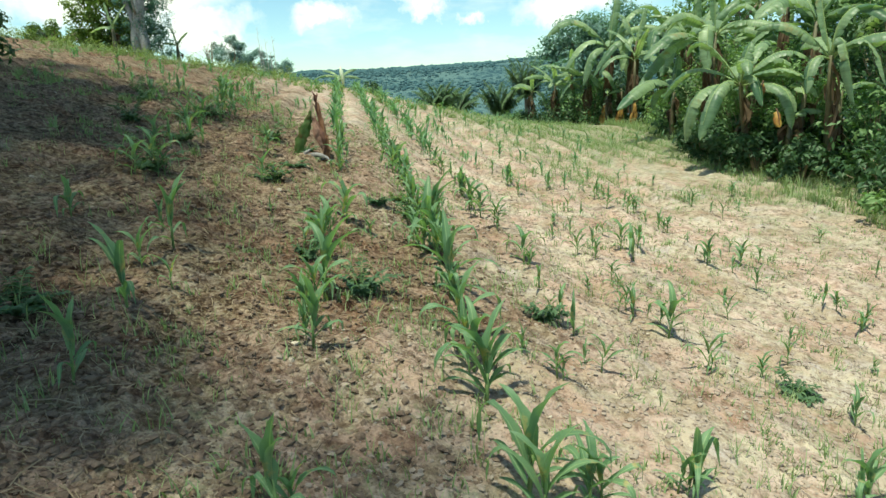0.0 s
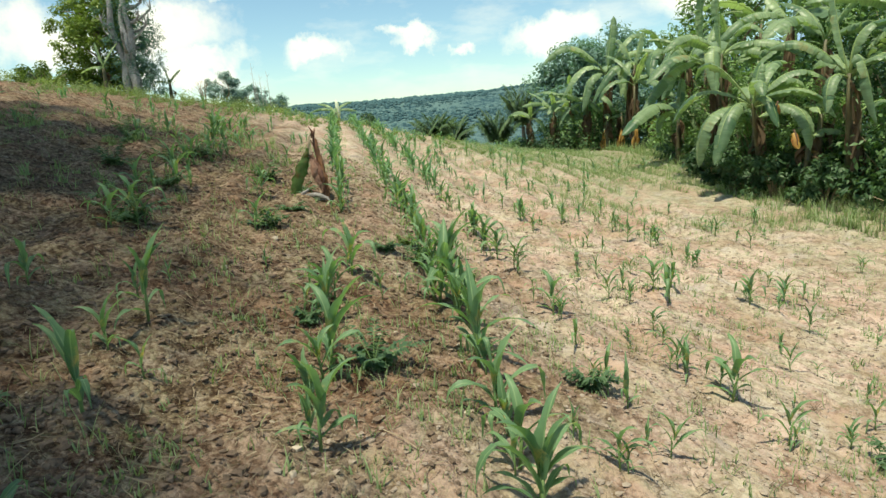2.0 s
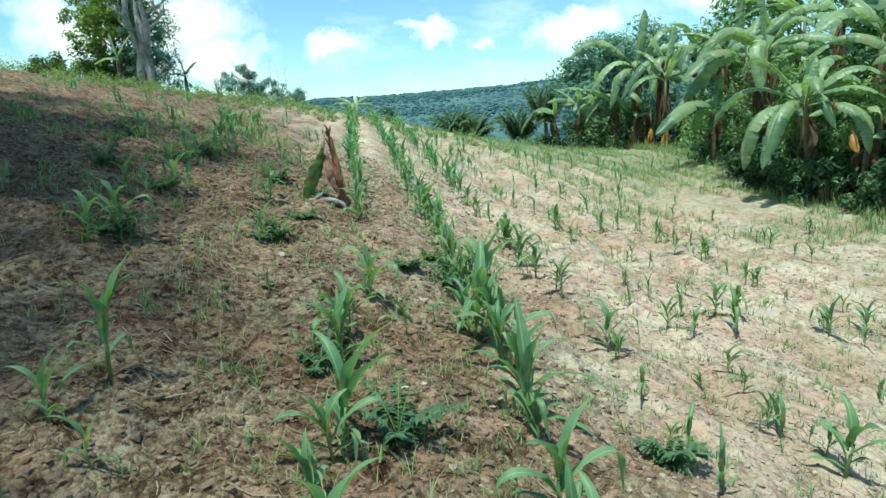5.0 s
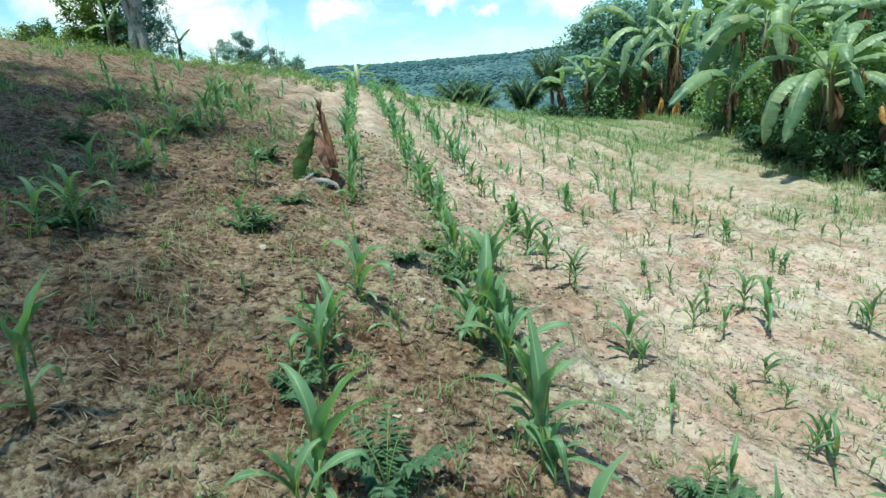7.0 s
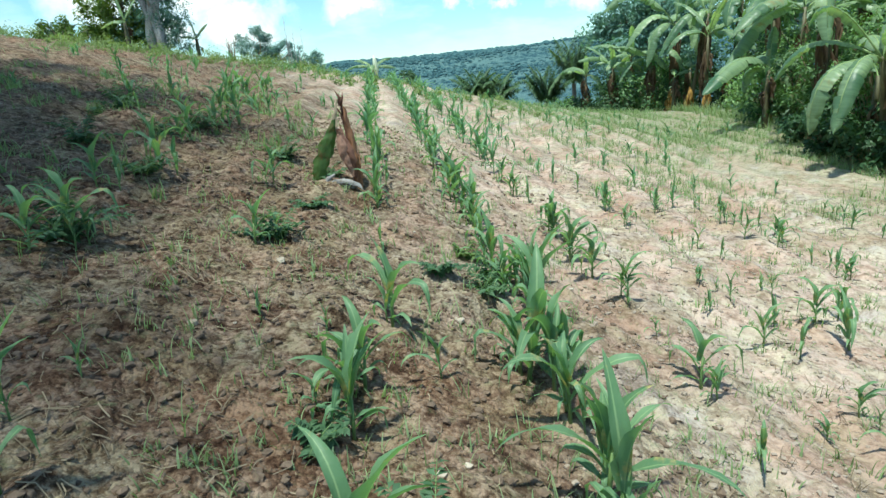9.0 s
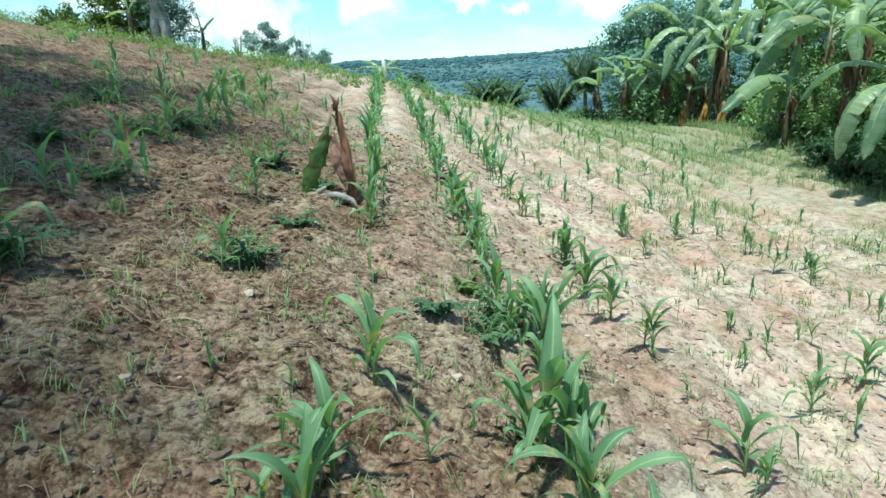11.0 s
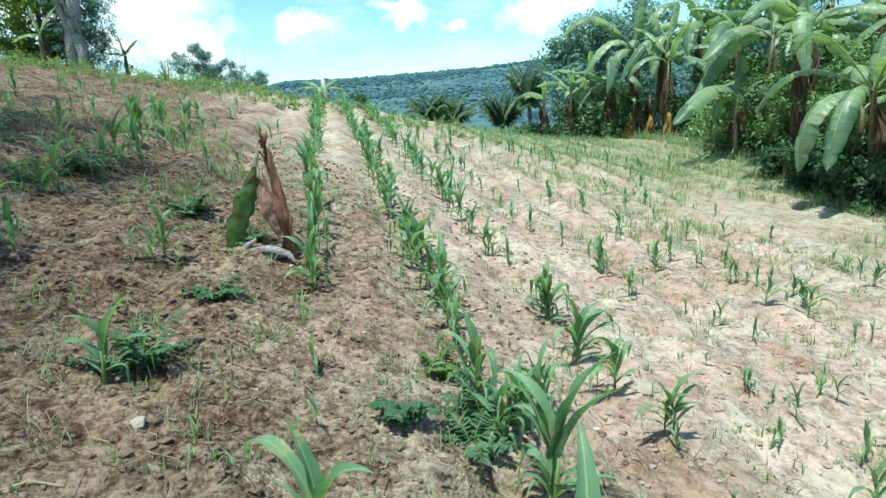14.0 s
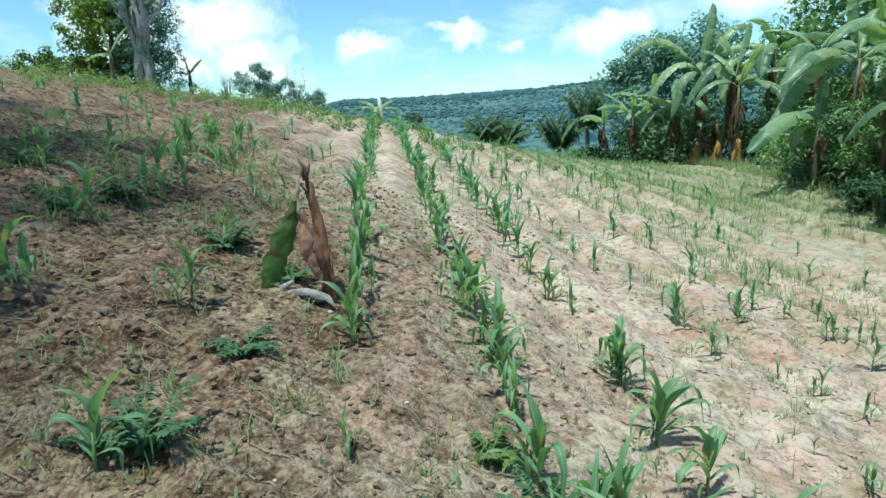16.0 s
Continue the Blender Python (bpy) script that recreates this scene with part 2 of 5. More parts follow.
M_GROUND = ground_material()
# blue-green of distance haze is mixed into the hill and woods colours
M_HAZED_HILL = wood_far_material("hazed_hill_growth", (0.026, 0.068, 0.090), (0.115, 0.190, 0.185), 0.02, 0.10)
M_HAZED_WOODS = wood_far_material("far_woods", (0.030, 0.076, 0.096), (0.076, 0.140, 0.146), 0.02)
# haze of the farthest ridge, put into its base colour as blue
M_HAZED_MOUNT = wood_far_material("haze_blue_mountain", (0.17, 0.27, 0.42), (0.22, 0.33, 0.48), 0.004)
M_CORN = leaf_material("corn_leaf", (0.074, 0.162, 0.085), (0.225, 0.350, 0.190), (0.45, 0.36, 0.16), -0.02, 0.48, 0.36, scale=9.0, rib=(0.30, 0.42, 0.22))
M_CORN_FAR = leaf_material("far_corn_leaf", (0.065, 0.165, 0.095), (0.195, 0.335, 0.185), rough=0.5, through_light=0.36, scale=3.0)
M_STALK = leaf_material("corn_stalk", (0.09, 0.17, 0.06), (0.20, 0.28, 0.10), rough=0.5, through_light=0.1, scale=12.0)
M_BAN = leaf_material("banana_leaf", (0.075, 0.155, 0.085), (0.45, 0.56, 0.33), (0.30, 0.24, 0.10), -0.10, 0.40, 0.36, veins=0.5, scale=1.6)
M_BAN_YEL = leaf_material("banana_leaf_yellow", (0.42, 0.25, 0.06), (0.60, 0.38, 0.11), (0.35, 0.16, 0.05), 0.1, 0.5, 0.35, scale=3.0)
M_RIB = leaf_material("banana_midrib", (0.18, 0.28, 0.10), (0.32, 0.40, 0.17), rough=0.4, through_light=0.1)
M_DEADLEAF = leaf_material("dead_banana_leaf", (0.050, 0.032, 0.020), (0.19, 0.125, 0.075), rough=0.85, through_light=0.15, scale=5.0)
M_PSEUDO = bark_material("banana_stem", (0.035, 0.030, 0.016), (0.15, 0.14, 0.065), 9.0, 0.15, 0.6, 0.02)
M_ORANGE = bark_material("banana_stem_dry", (0.10, 0.05, 0.02), (0.52, 0.30, 0.06), 9.0, 0.12, 0.7, 0.02)
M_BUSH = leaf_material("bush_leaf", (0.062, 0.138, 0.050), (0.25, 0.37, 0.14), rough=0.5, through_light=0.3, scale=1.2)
# darker copy of the bush leaf; under the bananas its colour carries the shade
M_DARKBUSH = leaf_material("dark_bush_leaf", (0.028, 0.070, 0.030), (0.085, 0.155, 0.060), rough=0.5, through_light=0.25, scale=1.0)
M_TREE = leaf_material("tree_leaf", (0.055, 0.112, 0.024), (0.24, 0.315, 0.065), rough=0.45, through_light=0.3, scale=0.8)
# both feather leaf colours are shifted to blue for haze, the second more
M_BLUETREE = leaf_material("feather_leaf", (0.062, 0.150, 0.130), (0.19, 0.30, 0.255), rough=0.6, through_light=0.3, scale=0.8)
M_HAZED_FEATHER = leaf_material("hazy_feather_leaf", (0.085, 0.180, 0.185), (0.23, 0.34, 0.34), rough=0.6, through_light=0.3, scale=0.8)
M_PALM = leaf_material("palm_leaf", (0.04, 0.09, 0.045), (0.13, 0.19, 0.08), rough=0.45, through_light=0.25, scale=0.8)
M_BARK = bark_material("bark", (0.10, 0.075, 0.05), (0.28, 0.23, 0.17))
M_PALEBARK = bark_material("pale_bark", (0.13, 0.125, 0.125), (0.52, 0.50, 0.49), 7.0, 0.5)
M_TWIG = bark_material("twig", (0.16, 0.11, 0.07), (0.36, 0.28, 0.18), 12.0)
M_GRASS = leaf_material("grass_blade", (0.08, 0.145, 0.045), (0.27, 0.33, 0.13), rough=0.6, through_light=0.35, scale=2.0)
M_PALELEAF = leaf_material("pale_new_leaf", (0.55, 0.60, 0.45), (0.80, 0.82, 0.70), rough=0.5, through_light=0.2, scale=3.0)
M_FIELDGRASS = leaf_material("field_grass", (0.10, 0.17, 0.07), (0.33, 0.40, 0.22), rough=0.6, through_light=0.35, scale=2.0)
M_STRAW = leaf_material("straw", (0.11, 0.075, 0.045), (0.44, 0.355, 0.25), rough=0.8, through_light=0.1, scale=3.0)
M_DRYWEED = leaf_material("dry_weed", (0.055, 0.036, 0.024), (0.26, 0.20, 0.13), rough=0.85, through_light=0.1, scale=3.0)
M_CLOD = bark_material("clod", (0.048, 0.029, 0.019), (0.225, 0.158, 0.111), 14.0, 1.0, 0.95, 0.01)
M_PALECLOD = bark_material("pale_clod", (0.19, 0.142, 0.108), (0.39, 0.318, 0.256), 14.0, 1.0, 0.95, 0.01)
M_STONE = bark_material("stone", (0.26, 0.20, 0.15), (0.52, 0.45, 0.36), 10.0, 1.0, 0.9, 0.01)
M_SHEATH = bark_material("dried_sheath", (0.026, 0.011, 0.008), (0.29, 0.130, 0.082), 34.0, 0.07, 0.7, 0.015)
M_ORANGESHEATH = bark_material("orange_sheath", (0.045, 0.018, 0.011), (0.38, 0.17, 0.075), 30.0, 0.07, 0.6, 0.012)
M_WEED = leaf_material("weed_leaf", (0.040, 0.095, 0.045), (0.125, 0.205, 0.105), rough=0.6, through_light=0.3, scale=6.0)
M_GREENLEAF = leaf_material("torn_green_leaf", (0.030, 0.070, 0.020), (0.11, 0.175, 0.05), (0.12, 0.08, 0.03), 0.03, 0.5, 0.25, scale=14.0)
M_PALESHEATH = bark_material("pale_sheath", (0.085, 0.036, 0.024), (0.40, 0.22, 0.15), 20.0, 0.2, 0.7, 0.008)
M_HUSK = bark_material("grey_husk", (0.09, 0.08, 0.075), (0.40, 0.375, 0.36), 40.0, 0.5, 0.8, 0.01)

# ---- mesh helpers ----


class Geo:
    """Gathers vertices and faces of one mesh."""

    def __init__(self):
        self.v, self.f, self.along = [], [], []

    def grid(self, rows):
        """Rows of points with the same count, joined into quads."""
        k, m = len(self.v), len(rows[0])
        for r in rows:
            self.v.extend(tuple(p) for p in r)
        for i in range(len(rows) - 1):
            for j in range(m - 1):
                a = k + i * m + j
                self.f.append((a, a + 1, a + m + 1, a + m))

    def tube(self, pts, radii, sides=7):
        """A tapered tube along a line of points."""
        k = len(self.v)
        pts = [Vector(p) for p in pts]
        for i, p in enumerate(pts):
            d = (pts[min(i + 1, len(pts) - 1)] - pts[max(i - 1, 0)]).normalized()
            a = d.orthogonal().normalized() if i == 0 else (a - d * a.dot(d)).normalized()
            b = d.cross(a)
            for s in range(sides):
                w = 2 * math.pi * s / sides
                self.v.append(tuple(p + (a * math.cos(w) + b * math.sin(w)) * radii[i]))
        for i in range(len(pts) - 1):
            for s in range(sides):
                t = (s + 1) % sides
                a0, b0 = k + i * sides, k + (i + 1) * sides
                self.f.append((a0 + s, a0 + t, b0 + t, b0 + s))
        self.f.append(tuple(k + s for s in reversed(range(sides))))
        self.f.append(tuple(k + (len(pts) - 1) * sides + s for s in range(sides)))

    def lump(self, c, r, rng, squash=0.7, sides=6, rings=3, rough=0.3):
        """A closed uneven lump."""
        k = len(self.v)
        c = Vector(c)
        self.v.append(tuple(c + Vector((0, 0, -r * squash))))
        for i in range(1, rings + 1):
            w = math.pi * i / (rings + 1)
            for s in range(sides):
                u = 2 * math.pi * (s + 0.5 * (i % 2)) / sides
                q = r * rng.uniform(1 - rough, 1 + rough)
                self.v.append((c.x + q * math.sin(w) * math.cos(u), c.y + q * math.sin(w) * math.sin(u), c.z - q * squash * math.cos(w)))
        self.v.append(tuple(c + Vector((0, 0, r * squash))))
        last = len(self.v) - 1
        for s in range(sides):
            t = (s + 1) % sides
            self.f.append((k, k + 1 + t, k + 1 + s))
            for i in range(rings - 1):
                a, b = k + 1 + i * sides, k + 1 + (i + 1) * sides
                self.f.append((a + s, a + t, b + t, b + s))
            e = k + 1 + (rings - 1) * sides
            self.f.append((e + s, e + t, last))

    def leaf(self, p, d, n, length, width):
        """A small folded leaf: four points and the tip, bent along its rib."""
        k = len(self.v)
        p, d, n = Vector(p), Vector(d), Vector(n)
        s = d.cross(n).normalized() * width * 0.5
        m = p + d * length * 0.45
        e = p + d * length - n * length * 0.18
        lift = n * width * 0.18
        self.v.extend(tuple(q) for q in (p, m + s + lift, e, m - s + lift, m))
        self.f.extend(((k, k + 1, k + 4), (k + 1, k + 2, k + 4), (k + 2, k + 3, k + 4), (k + 3, k, k + 4)))

    def blade(self, p, az, lean, length, width, bend, segs=4):
        """A grass blade or a strip that bends over."""
        p = Vector(p)
        out = Vector((math.cos(az), math.sin(az), 0))
        side = Vector((-math.sin(az), math.cos(az), 0))
        rows, a = [], lean
        for i in range(segs + 1):
            w = width * (1 - (i / segs) ** 1.6) * 0.5 + 0.0004
            rows.append((p - side * w, p + side * w))
            p = p + (out * math.sin(a) + Vector((0, 0, math.cos(a)))) * length / segs
            a += bend / segs
        self.grid(rows)

    def mesh(self, name, mats, smooth=True):
        me = bpy.data.meshes.new(name)
        me.from_pydata(self.v, [], self.f)
        for m in mats if isinstance(mats, (list, tuple)) else [mats]:
            me.materials.append(m)
        if smooth:
            me.polygons.foreach_set("use_smooth", [True] * len(me.polygons))
        if self.along:
            me.attributes.new("along", "FLOAT", "POINT").data.foreach_set("value", self.along)
        me.update()
        return me


def part(name, geo, mat, parent, label="", smooth=True):
    ob = new(name, geo.mesh(name, mat, smooth))
    ob.parent = parent
    return tagged(ob, label)


def thing(name, at, label, category, group="", kind="", turn=0.0, size=1.0):
    ob = new(name)
    ob.empty_display_size = 0.1
    ob.matrix_basis = Matrix.Translation(at) @ Euler((0, 0, turn)).to_matrix().to_4x4() @ Matrix.Scale(size, 4)
    return tagged(ob, label, category, group, kind)


def smooth_step(a, b, x):
    t = min(1.0, max(0.0, (x - a) / (b - a)))
    return t * t * (3 - 2 * t)


def soft_plus(x, w):
    x = x / w
    return w * (x + math.log1p(math.exp(-x)) if x > 0 else math.log1p(math.exp(x)))


# ---- the lie of the land ----
PITS = ((-0.36, 5.93, 0.16, 0.17), (-0.10, 6.05, 0.10, 0.05), (-1.9, 4.35, 0.12, 0.05), (0.25, 6.6, 0.12, 0.06))
ROW_LEAN, ROW_GAP, ROW_FIRST = -0.165, 0.78, -1.40      # rows lean to the left as they go; u is taken at y = 7.8


def across_rows(x, y):
    return x - ROW_LEAN * (y - 7.8)


def field_height(x, y):
    """The field without its clods: a bank to the left, a flat to the right, a brow ahead."""
    left = 0.26 * soft_plus(3.2 - x, 1.2) - 0.07 * soft_plus(-4.0 - x, 1.5)
    z = -0.94 + left + 0.034 * y
    z -= 0.30 * soft_plus(y - 26.3 - 0.15 * min(0.0, x + 3.0) + 0.06 * max(0.0, x), 1.3)
    z -= 0.16 * soft_plus(x - 11.0, 1.5)
    # the near field lies lower to the right and climbs a little more ahead
    tip = -0.165 - 0.045 * max(-3.0, min(4.0, x)) + 0.0175 * max(0.0, min(10.0, y))
    return z + tip * (1 - smooth_step(9.5, 17.0, y)) * smooth_step(-9.0, -4.0, x)


def hill_height(x, y):
    r, th = math.hypot(x, y), math.atan2(x, y)
    grow = 0.28 + 0.62 * smooth_step(-0.36, -0.20, th) + 0.60 * smooth_step(-0.15, 0.75, th)
    z = -17.0 + 49.0 * grow * smooth_step(180, 900, r) - 30 * smooth_step(1000, 1500, r)
    return z + 5.0 * noise.noise((x * 0.006, y * 0.006, 3.0)) * smooth_step(150, 500, r)


def land(x, y):
    r = math.hypot(x, y)
    k = smooth_step(38, 130, r)
    if k >= 1:
        return hill_height(x, y)
    z = field_height(x, y)
    return z if k <= 0 else z * (1 - k) + hill_height(x, y) * k


def tilled(x, y):
    """The land with ridges between the rows and broken clods."""
    z = land(x, y)
    if -14 < x < 12 and -4 < y < 30:
        fade = 1 - smooth_step(25, 30, y)
        u = across_rows(x, y) - ROW_FIRST
        ridge = -math.cos(2 * math.pi * u / ROW_GAP) * (0.024 + 0.060 * smooth_step(6.5, 11.0, y)) * (1 - 0.35 * smooth_step(2.5, 5.5, x))
        z += ridge * (0.6 + 0.5 * noise.noise((x * 0.7, y * 0.5, 9.0))) * fade
        z += 0.045 * noise.noise((x * 1.3, y * 1.1, 2.0)) * fade
        near = 1 - smooth_step(8.5, 12.0, y)
        lumps = 0.060 * max(0.0, noise.noise((x * 3.6, y * 3.6, 5.0))) * (1 - 0.6 * smooth_step(14, 19, y))
        if near > 0:
            lumps += near * (0.060 * max(0.0, noise.noise((x * 6.4, y * 6.4, 1.0)) - 0.05) + 0.034 * max(0.0, noise.noise((x * 11.0, y * 11.0, 1.0))))
        z += lumps * fade * (1.0 - 0.15 * smooth_step(-0.5, 1.5, x))
        for px, py, pr, pd in PITS:
            q = math.hypot(x - px, (y - py) * 0.8) / pr
            if q < 2:
                z -= pd * math.exp(-q * q * 1.6)
    return z


def spread(stops, reach, grow):
    """Even steps from stop to stop (each: where it begins, its step), then growing steps out to the reach."""
    out = []
    for (lo, step), (hi, _) in zip(stops, stops[1:]):
        out += list(np.linspace(lo, hi, max(1, round((hi - lo) / step)), endpoint=False))
    out.append(stops[-1][0])
    s, a = stops[-1][1], out[-1]
    while a < reach[1]:
        s *= grow
        a += s
        out.append(a)
    s, a = stops[0][1], out[0]
    while a > reach[0]:
        s *= grow
        a -= s
        out.insert(0, a)
    return out


def build_ground():
    xs = spread([(-9.0, 0.10), (-4.2, 0.027), (4.6, 0.07), (8.4, 0.12)], (-2600, 2600), 1.09)
    ys = spread([(1.1, 0.027), (9.4, 0.05), (16.0, 0.10), (27.0, 0.2)], (-300, 2600), 1.07)
    m = len(xs)
    v = [(x, y, tilled(x, y)) for y in ys for x in xs]
    f, far = [], []
    for i in range(len(ys) - 1):
        for j in range(m - 1):
            a = i * m + j
            f.append((a, a + 1, a + m + 1, a + m))
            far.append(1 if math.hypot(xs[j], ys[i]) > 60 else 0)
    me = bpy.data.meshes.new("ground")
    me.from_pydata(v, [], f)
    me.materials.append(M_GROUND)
    me.materials.append(M_HAZED_HILL)
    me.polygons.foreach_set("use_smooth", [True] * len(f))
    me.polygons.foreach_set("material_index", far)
    me.update()
    tagged(new("ground", me), "dry tilled brown soil with straw and low ridges", "ground", kind="structure")


build_ground()


def build_mountains():
    g = Geo()
    rows = []
    for k in range(6):
        row = []
        for i in range(161):
            th = -1.3 + 2.6 * i / 160
            r = 3600 + 120 * k
            top = 90 + 330 * smooth_step(0.30, 0.62, th) + 330 * smooth_step(-0.45, -0.75, th)
            top -= 70 * smooth_step(-0.4, -0.3, th) * (1 - smooth_step(0.15, 0.3, th))
            top += 45 * noise.noise((th * 6, 1.0, 0.0)) + 12 * noise.noise((th * 30, 4.0, 0.0))
            up = (0, 0.45, 0.75, 0.93, 1.0, 0.9)[k]
            row.append((r * math.sin(th), r * math.cos(th), -80 + (top + 80) * up + 10 * noise.noise((th * 40, k * 1.0, 2.0))))
        rows.append(row)
    g.grid(rows)
    tagged(new("backdrop", g.mesh("backdrop", M_HAZED_MOUNT)), "blue hazy mountain range far behind the fields", "mountain", kind="structure")


build_mountains()


def build_far_woods():
    rng = random.Random(11)
    g = Geo()
    n = 0
    while n < 24000:
        th = rng.uniform(-0.50, 0.62)
        r = 290 + 660 * rng.random() ** 0.55
        x, y = r * math.sin(th), r * math.cos(th)
        n += 1
        if r < 760 and rng.random() < 0.55 - 0.6 * noise.noise((x * 0.009, y * 0.009, 8.0)):
            continue
        s = rng.uniform(0.8, 2.2) * (0.6 + r / 1300) * (1.5 if r > 840 and rng.random() < 0.3 else 1.0)
        g.lump((x, y, land(x, y) + s * 0.25), s, rng, rng.uniform(0.4, 0.9), 5, 2, 0.5)
    tagged(new("far_woods", g.mesh("far_woods", M_HAZED_WOODS)), "hazy green woods and coconut groves on the far hills", "woods", kind="stuff")


build_far_woods()

# ---- plants ----


def corn_leaf(rng, h, az, length, width, rise, bend, whorl=False):
    """One arching blade with a folded rib and wavy edges; a whorl leaf stands up, half rolled."""
    g = Geo()
    out = Vector((math.cos(az), math.sin(az), 0))
    side = Vector((-math.sin(az), math.cos(az), 0))
    p = Vector((0, 0, h)) + out * 0.004
    a, segs = rise, 11
    ph, rows = rng.uniform(0, 6), []
    twist, turn = rng.uniform(-0.9, 0.9), rng.uniform(-0.5, 0.5)
    kink = rng.uniform(0.3, 0.7) if not whorl and rng.random() < 0.65 else 9.0    # where the blade folds over and hangs
    for i in range(segs + 1):
        s = i / segs
        w = width * 0.5 * (min(1.0, 0.38 + 2.2 * s) * (1 - s ** 2.4) + 0.02)
        fold = 1.3 * (1 - 0.6 * s) if whorl else 0.6 * (1 - s)
        wave = 0.32 * w * math.sin(ph + s * 15) * min(1, 3 * s)
        d = out * math.cos(a) + Vector((0, 0, math.sin(a)))
        nrm = out * -math.sin(a) + Vector((0, 0, math.cos(a)))
        tw = twist * s * s
        sd = side * math.cos(tw) + nrm * math.sin(tw)
        nr = nrm * math.cos(tw) - side * math.sin(tw)
        rows.append((p + sd * w + nr * (fold * w + wave), p, p - sd * w + nr * (fold * w - wave)))
        g.along += [1.0, 0.0, 1.0]
        p = p + (d + side * turn * s * 0.6) * length / segs
        a = max(-1.45, a - bend / segs * (0.30 + 2.6 * s * (1.25 - 0.5 * s) * s ** 0.5) - (0.75 if abs(s - kink) < 0.08 else 0.0))
    g.grid(rows)
    return g


def corn_plant(rng, tall, leaves, slim=1.0, wide=1.0, upright=False):
    """A young corn plant about as tall as given, at the origin: low drooping blades, long arching ones, a whorl. wide: how far the blades spread; upright: more of it is whorl."""
    ob = thing("corn_plant", (0, 0, 0), "young green corn plant growing in dry soil", "corn plant", "corn in rows")
    st = tall * rng.uniform(0.34, 0.44)
    lean = Vector((rng.uniform(-0.08, 0.08), rng.uniform(-0.08, 0.08), 0))
    g = Geo()
    g.tube([(0, 0, -0.05), tuple(lean * st * 0.5 + Vector((0, 0, st * 0.5))), tuple(lean * st + Vector((0, 0, st)))], [0.010 * slim, 0.009 * slim, 0.006 * slim], 6)
    part("stalk", g, M_STALK, ob)
    az = rng.uniform(0, 6.3)
    for i in range(leaves):
        k = i / max(1, leaves - 1)
        h = st * (0.25 + 0.75 * k)
        if i >= leaves - (3 if upright else 2):                               # the whorl in the heart of the plant
            ln = (tall - h) * (rng.uniform(0.95, 1.1) if i == leaves - 1 else rng.uniform(0.7, 1.0))
            g = corn_leaf(rng, h, az, ln, tall * rng.uniform(0.095, 0.135) * slim, rng.uniform(1.22, 1.52), rng.uniform(0.3, 1.7), True)
        elif k < 0.25 or upright:
            g = corn_leaf(rng, h, az, tall * rng.uniform(0.38, 0.6), tall * rng.uniform(0.055, 0.080) * slim, rng.uniform(0.45, 0.95), rng.uniform(1.3, 2.2))
        else:
            g = corn_leaf(rng, h, az, tall * wide * rng.uniform(0.55, 0.90), tall * rng.uniform(0.080, 0.122) * slim, rng.uniform(0.72, 1.28), rng.uniform(1.6, 3.6))
        part("leaf", g, M_CORN, ob)
        az += math.pi + rng.uniform(-0.55, 0.55)
    return ob


CORN = [corn_plant(random.Random(100 + i), 0.5, (6, 7, 6, 7, 5, 6, 5, 4, 5, 4, 8, 8, 6, 7)[i], 1.0 if i < 6 else 0.8 if i < 10 else 0.86, 1.12 if i > 9 else 1.18 if i < 6 else 1.0, i > 11) for i in range(14)]
for i, c in enumerate(CORN):                       # the first of each kind stands in the far rows
    c.matrix_basis = Matrix.Translation((-2.2 + 0.7 * i, 17.5, tilled(-2.2 + 0.7 * i, 17.5)))


def plant_corn(x, y, tall, rng, upright=False):
    m = Matrix.Translation((x, y, tilled(x, y))) @ Euler((rng.uniform(-0.1, 0.1), rng.uniform(-0.1, 0.1), rng.uniform(0, 6.3))).to_matrix().to_4x4() @ Matrix.Scale(tall / 0.5, 4)
    return copy_thing(rng.choice(CORN[12:] if upright else CORN[10:] + CORN[:3] if tall > 0.5 else CORN[6:10] if tall < 0.36 and rng.random() < 0.85 else CORN[:7]), m)


PLANTED = []


def plant_row(k, plants):
    """One row: how far along each plant stands, how far off the line, how tall it is."""
    rng = random.Random(900 + k)
    for y, off, tall in plants:
        x = ROW_FIRST + k * ROW_GAP + off + ROW_LEAN * (y - 7.8)
        PLANTED.append((x, y))
        plant_corn(x, y, tall, rng, tall > 0.3 and (k < 1 and y < 4.0 or k == 0 and 7.0 < y < 9.3))
        if k > 1 and rng.random() < 0.7:
            plant_corn(x + rng.uniform(-0.09, 0.09), y + rng.uniform(-0.12, 0.12), tall * rng.uniform(0.5, 0.9), rng)
        if k > 2 and rng.random() < 0.5:                  # stragglers between the plants
            plant_corn(x + rng.uniform(-0.3, 0.3), y + rng.uniform(0.25, 0.5), tall * rng.uniform(0.5, 0.9), rng)
        if k < 0 and y > 5 and tall > 0.35:                # thick clumps on the bank
            plant_corn(x + rng.uniform(-0.16, 0.16), y + rng.uniform(-0.2, 0.2), tall * rng.uniform(0.5, 0.9), rng)
        if -1 < k < 3 and tall > 0.36:                   # two or three seeds came up together
            for _ in range(2 if k == 1 and y > 4.5 else 1):
                plant_corn(x + rng.uniform(-0.06, 0.06), y + rng.uniform(-0.14, 0.16), tall * rng.uniform(0.5, 0.85), rng)


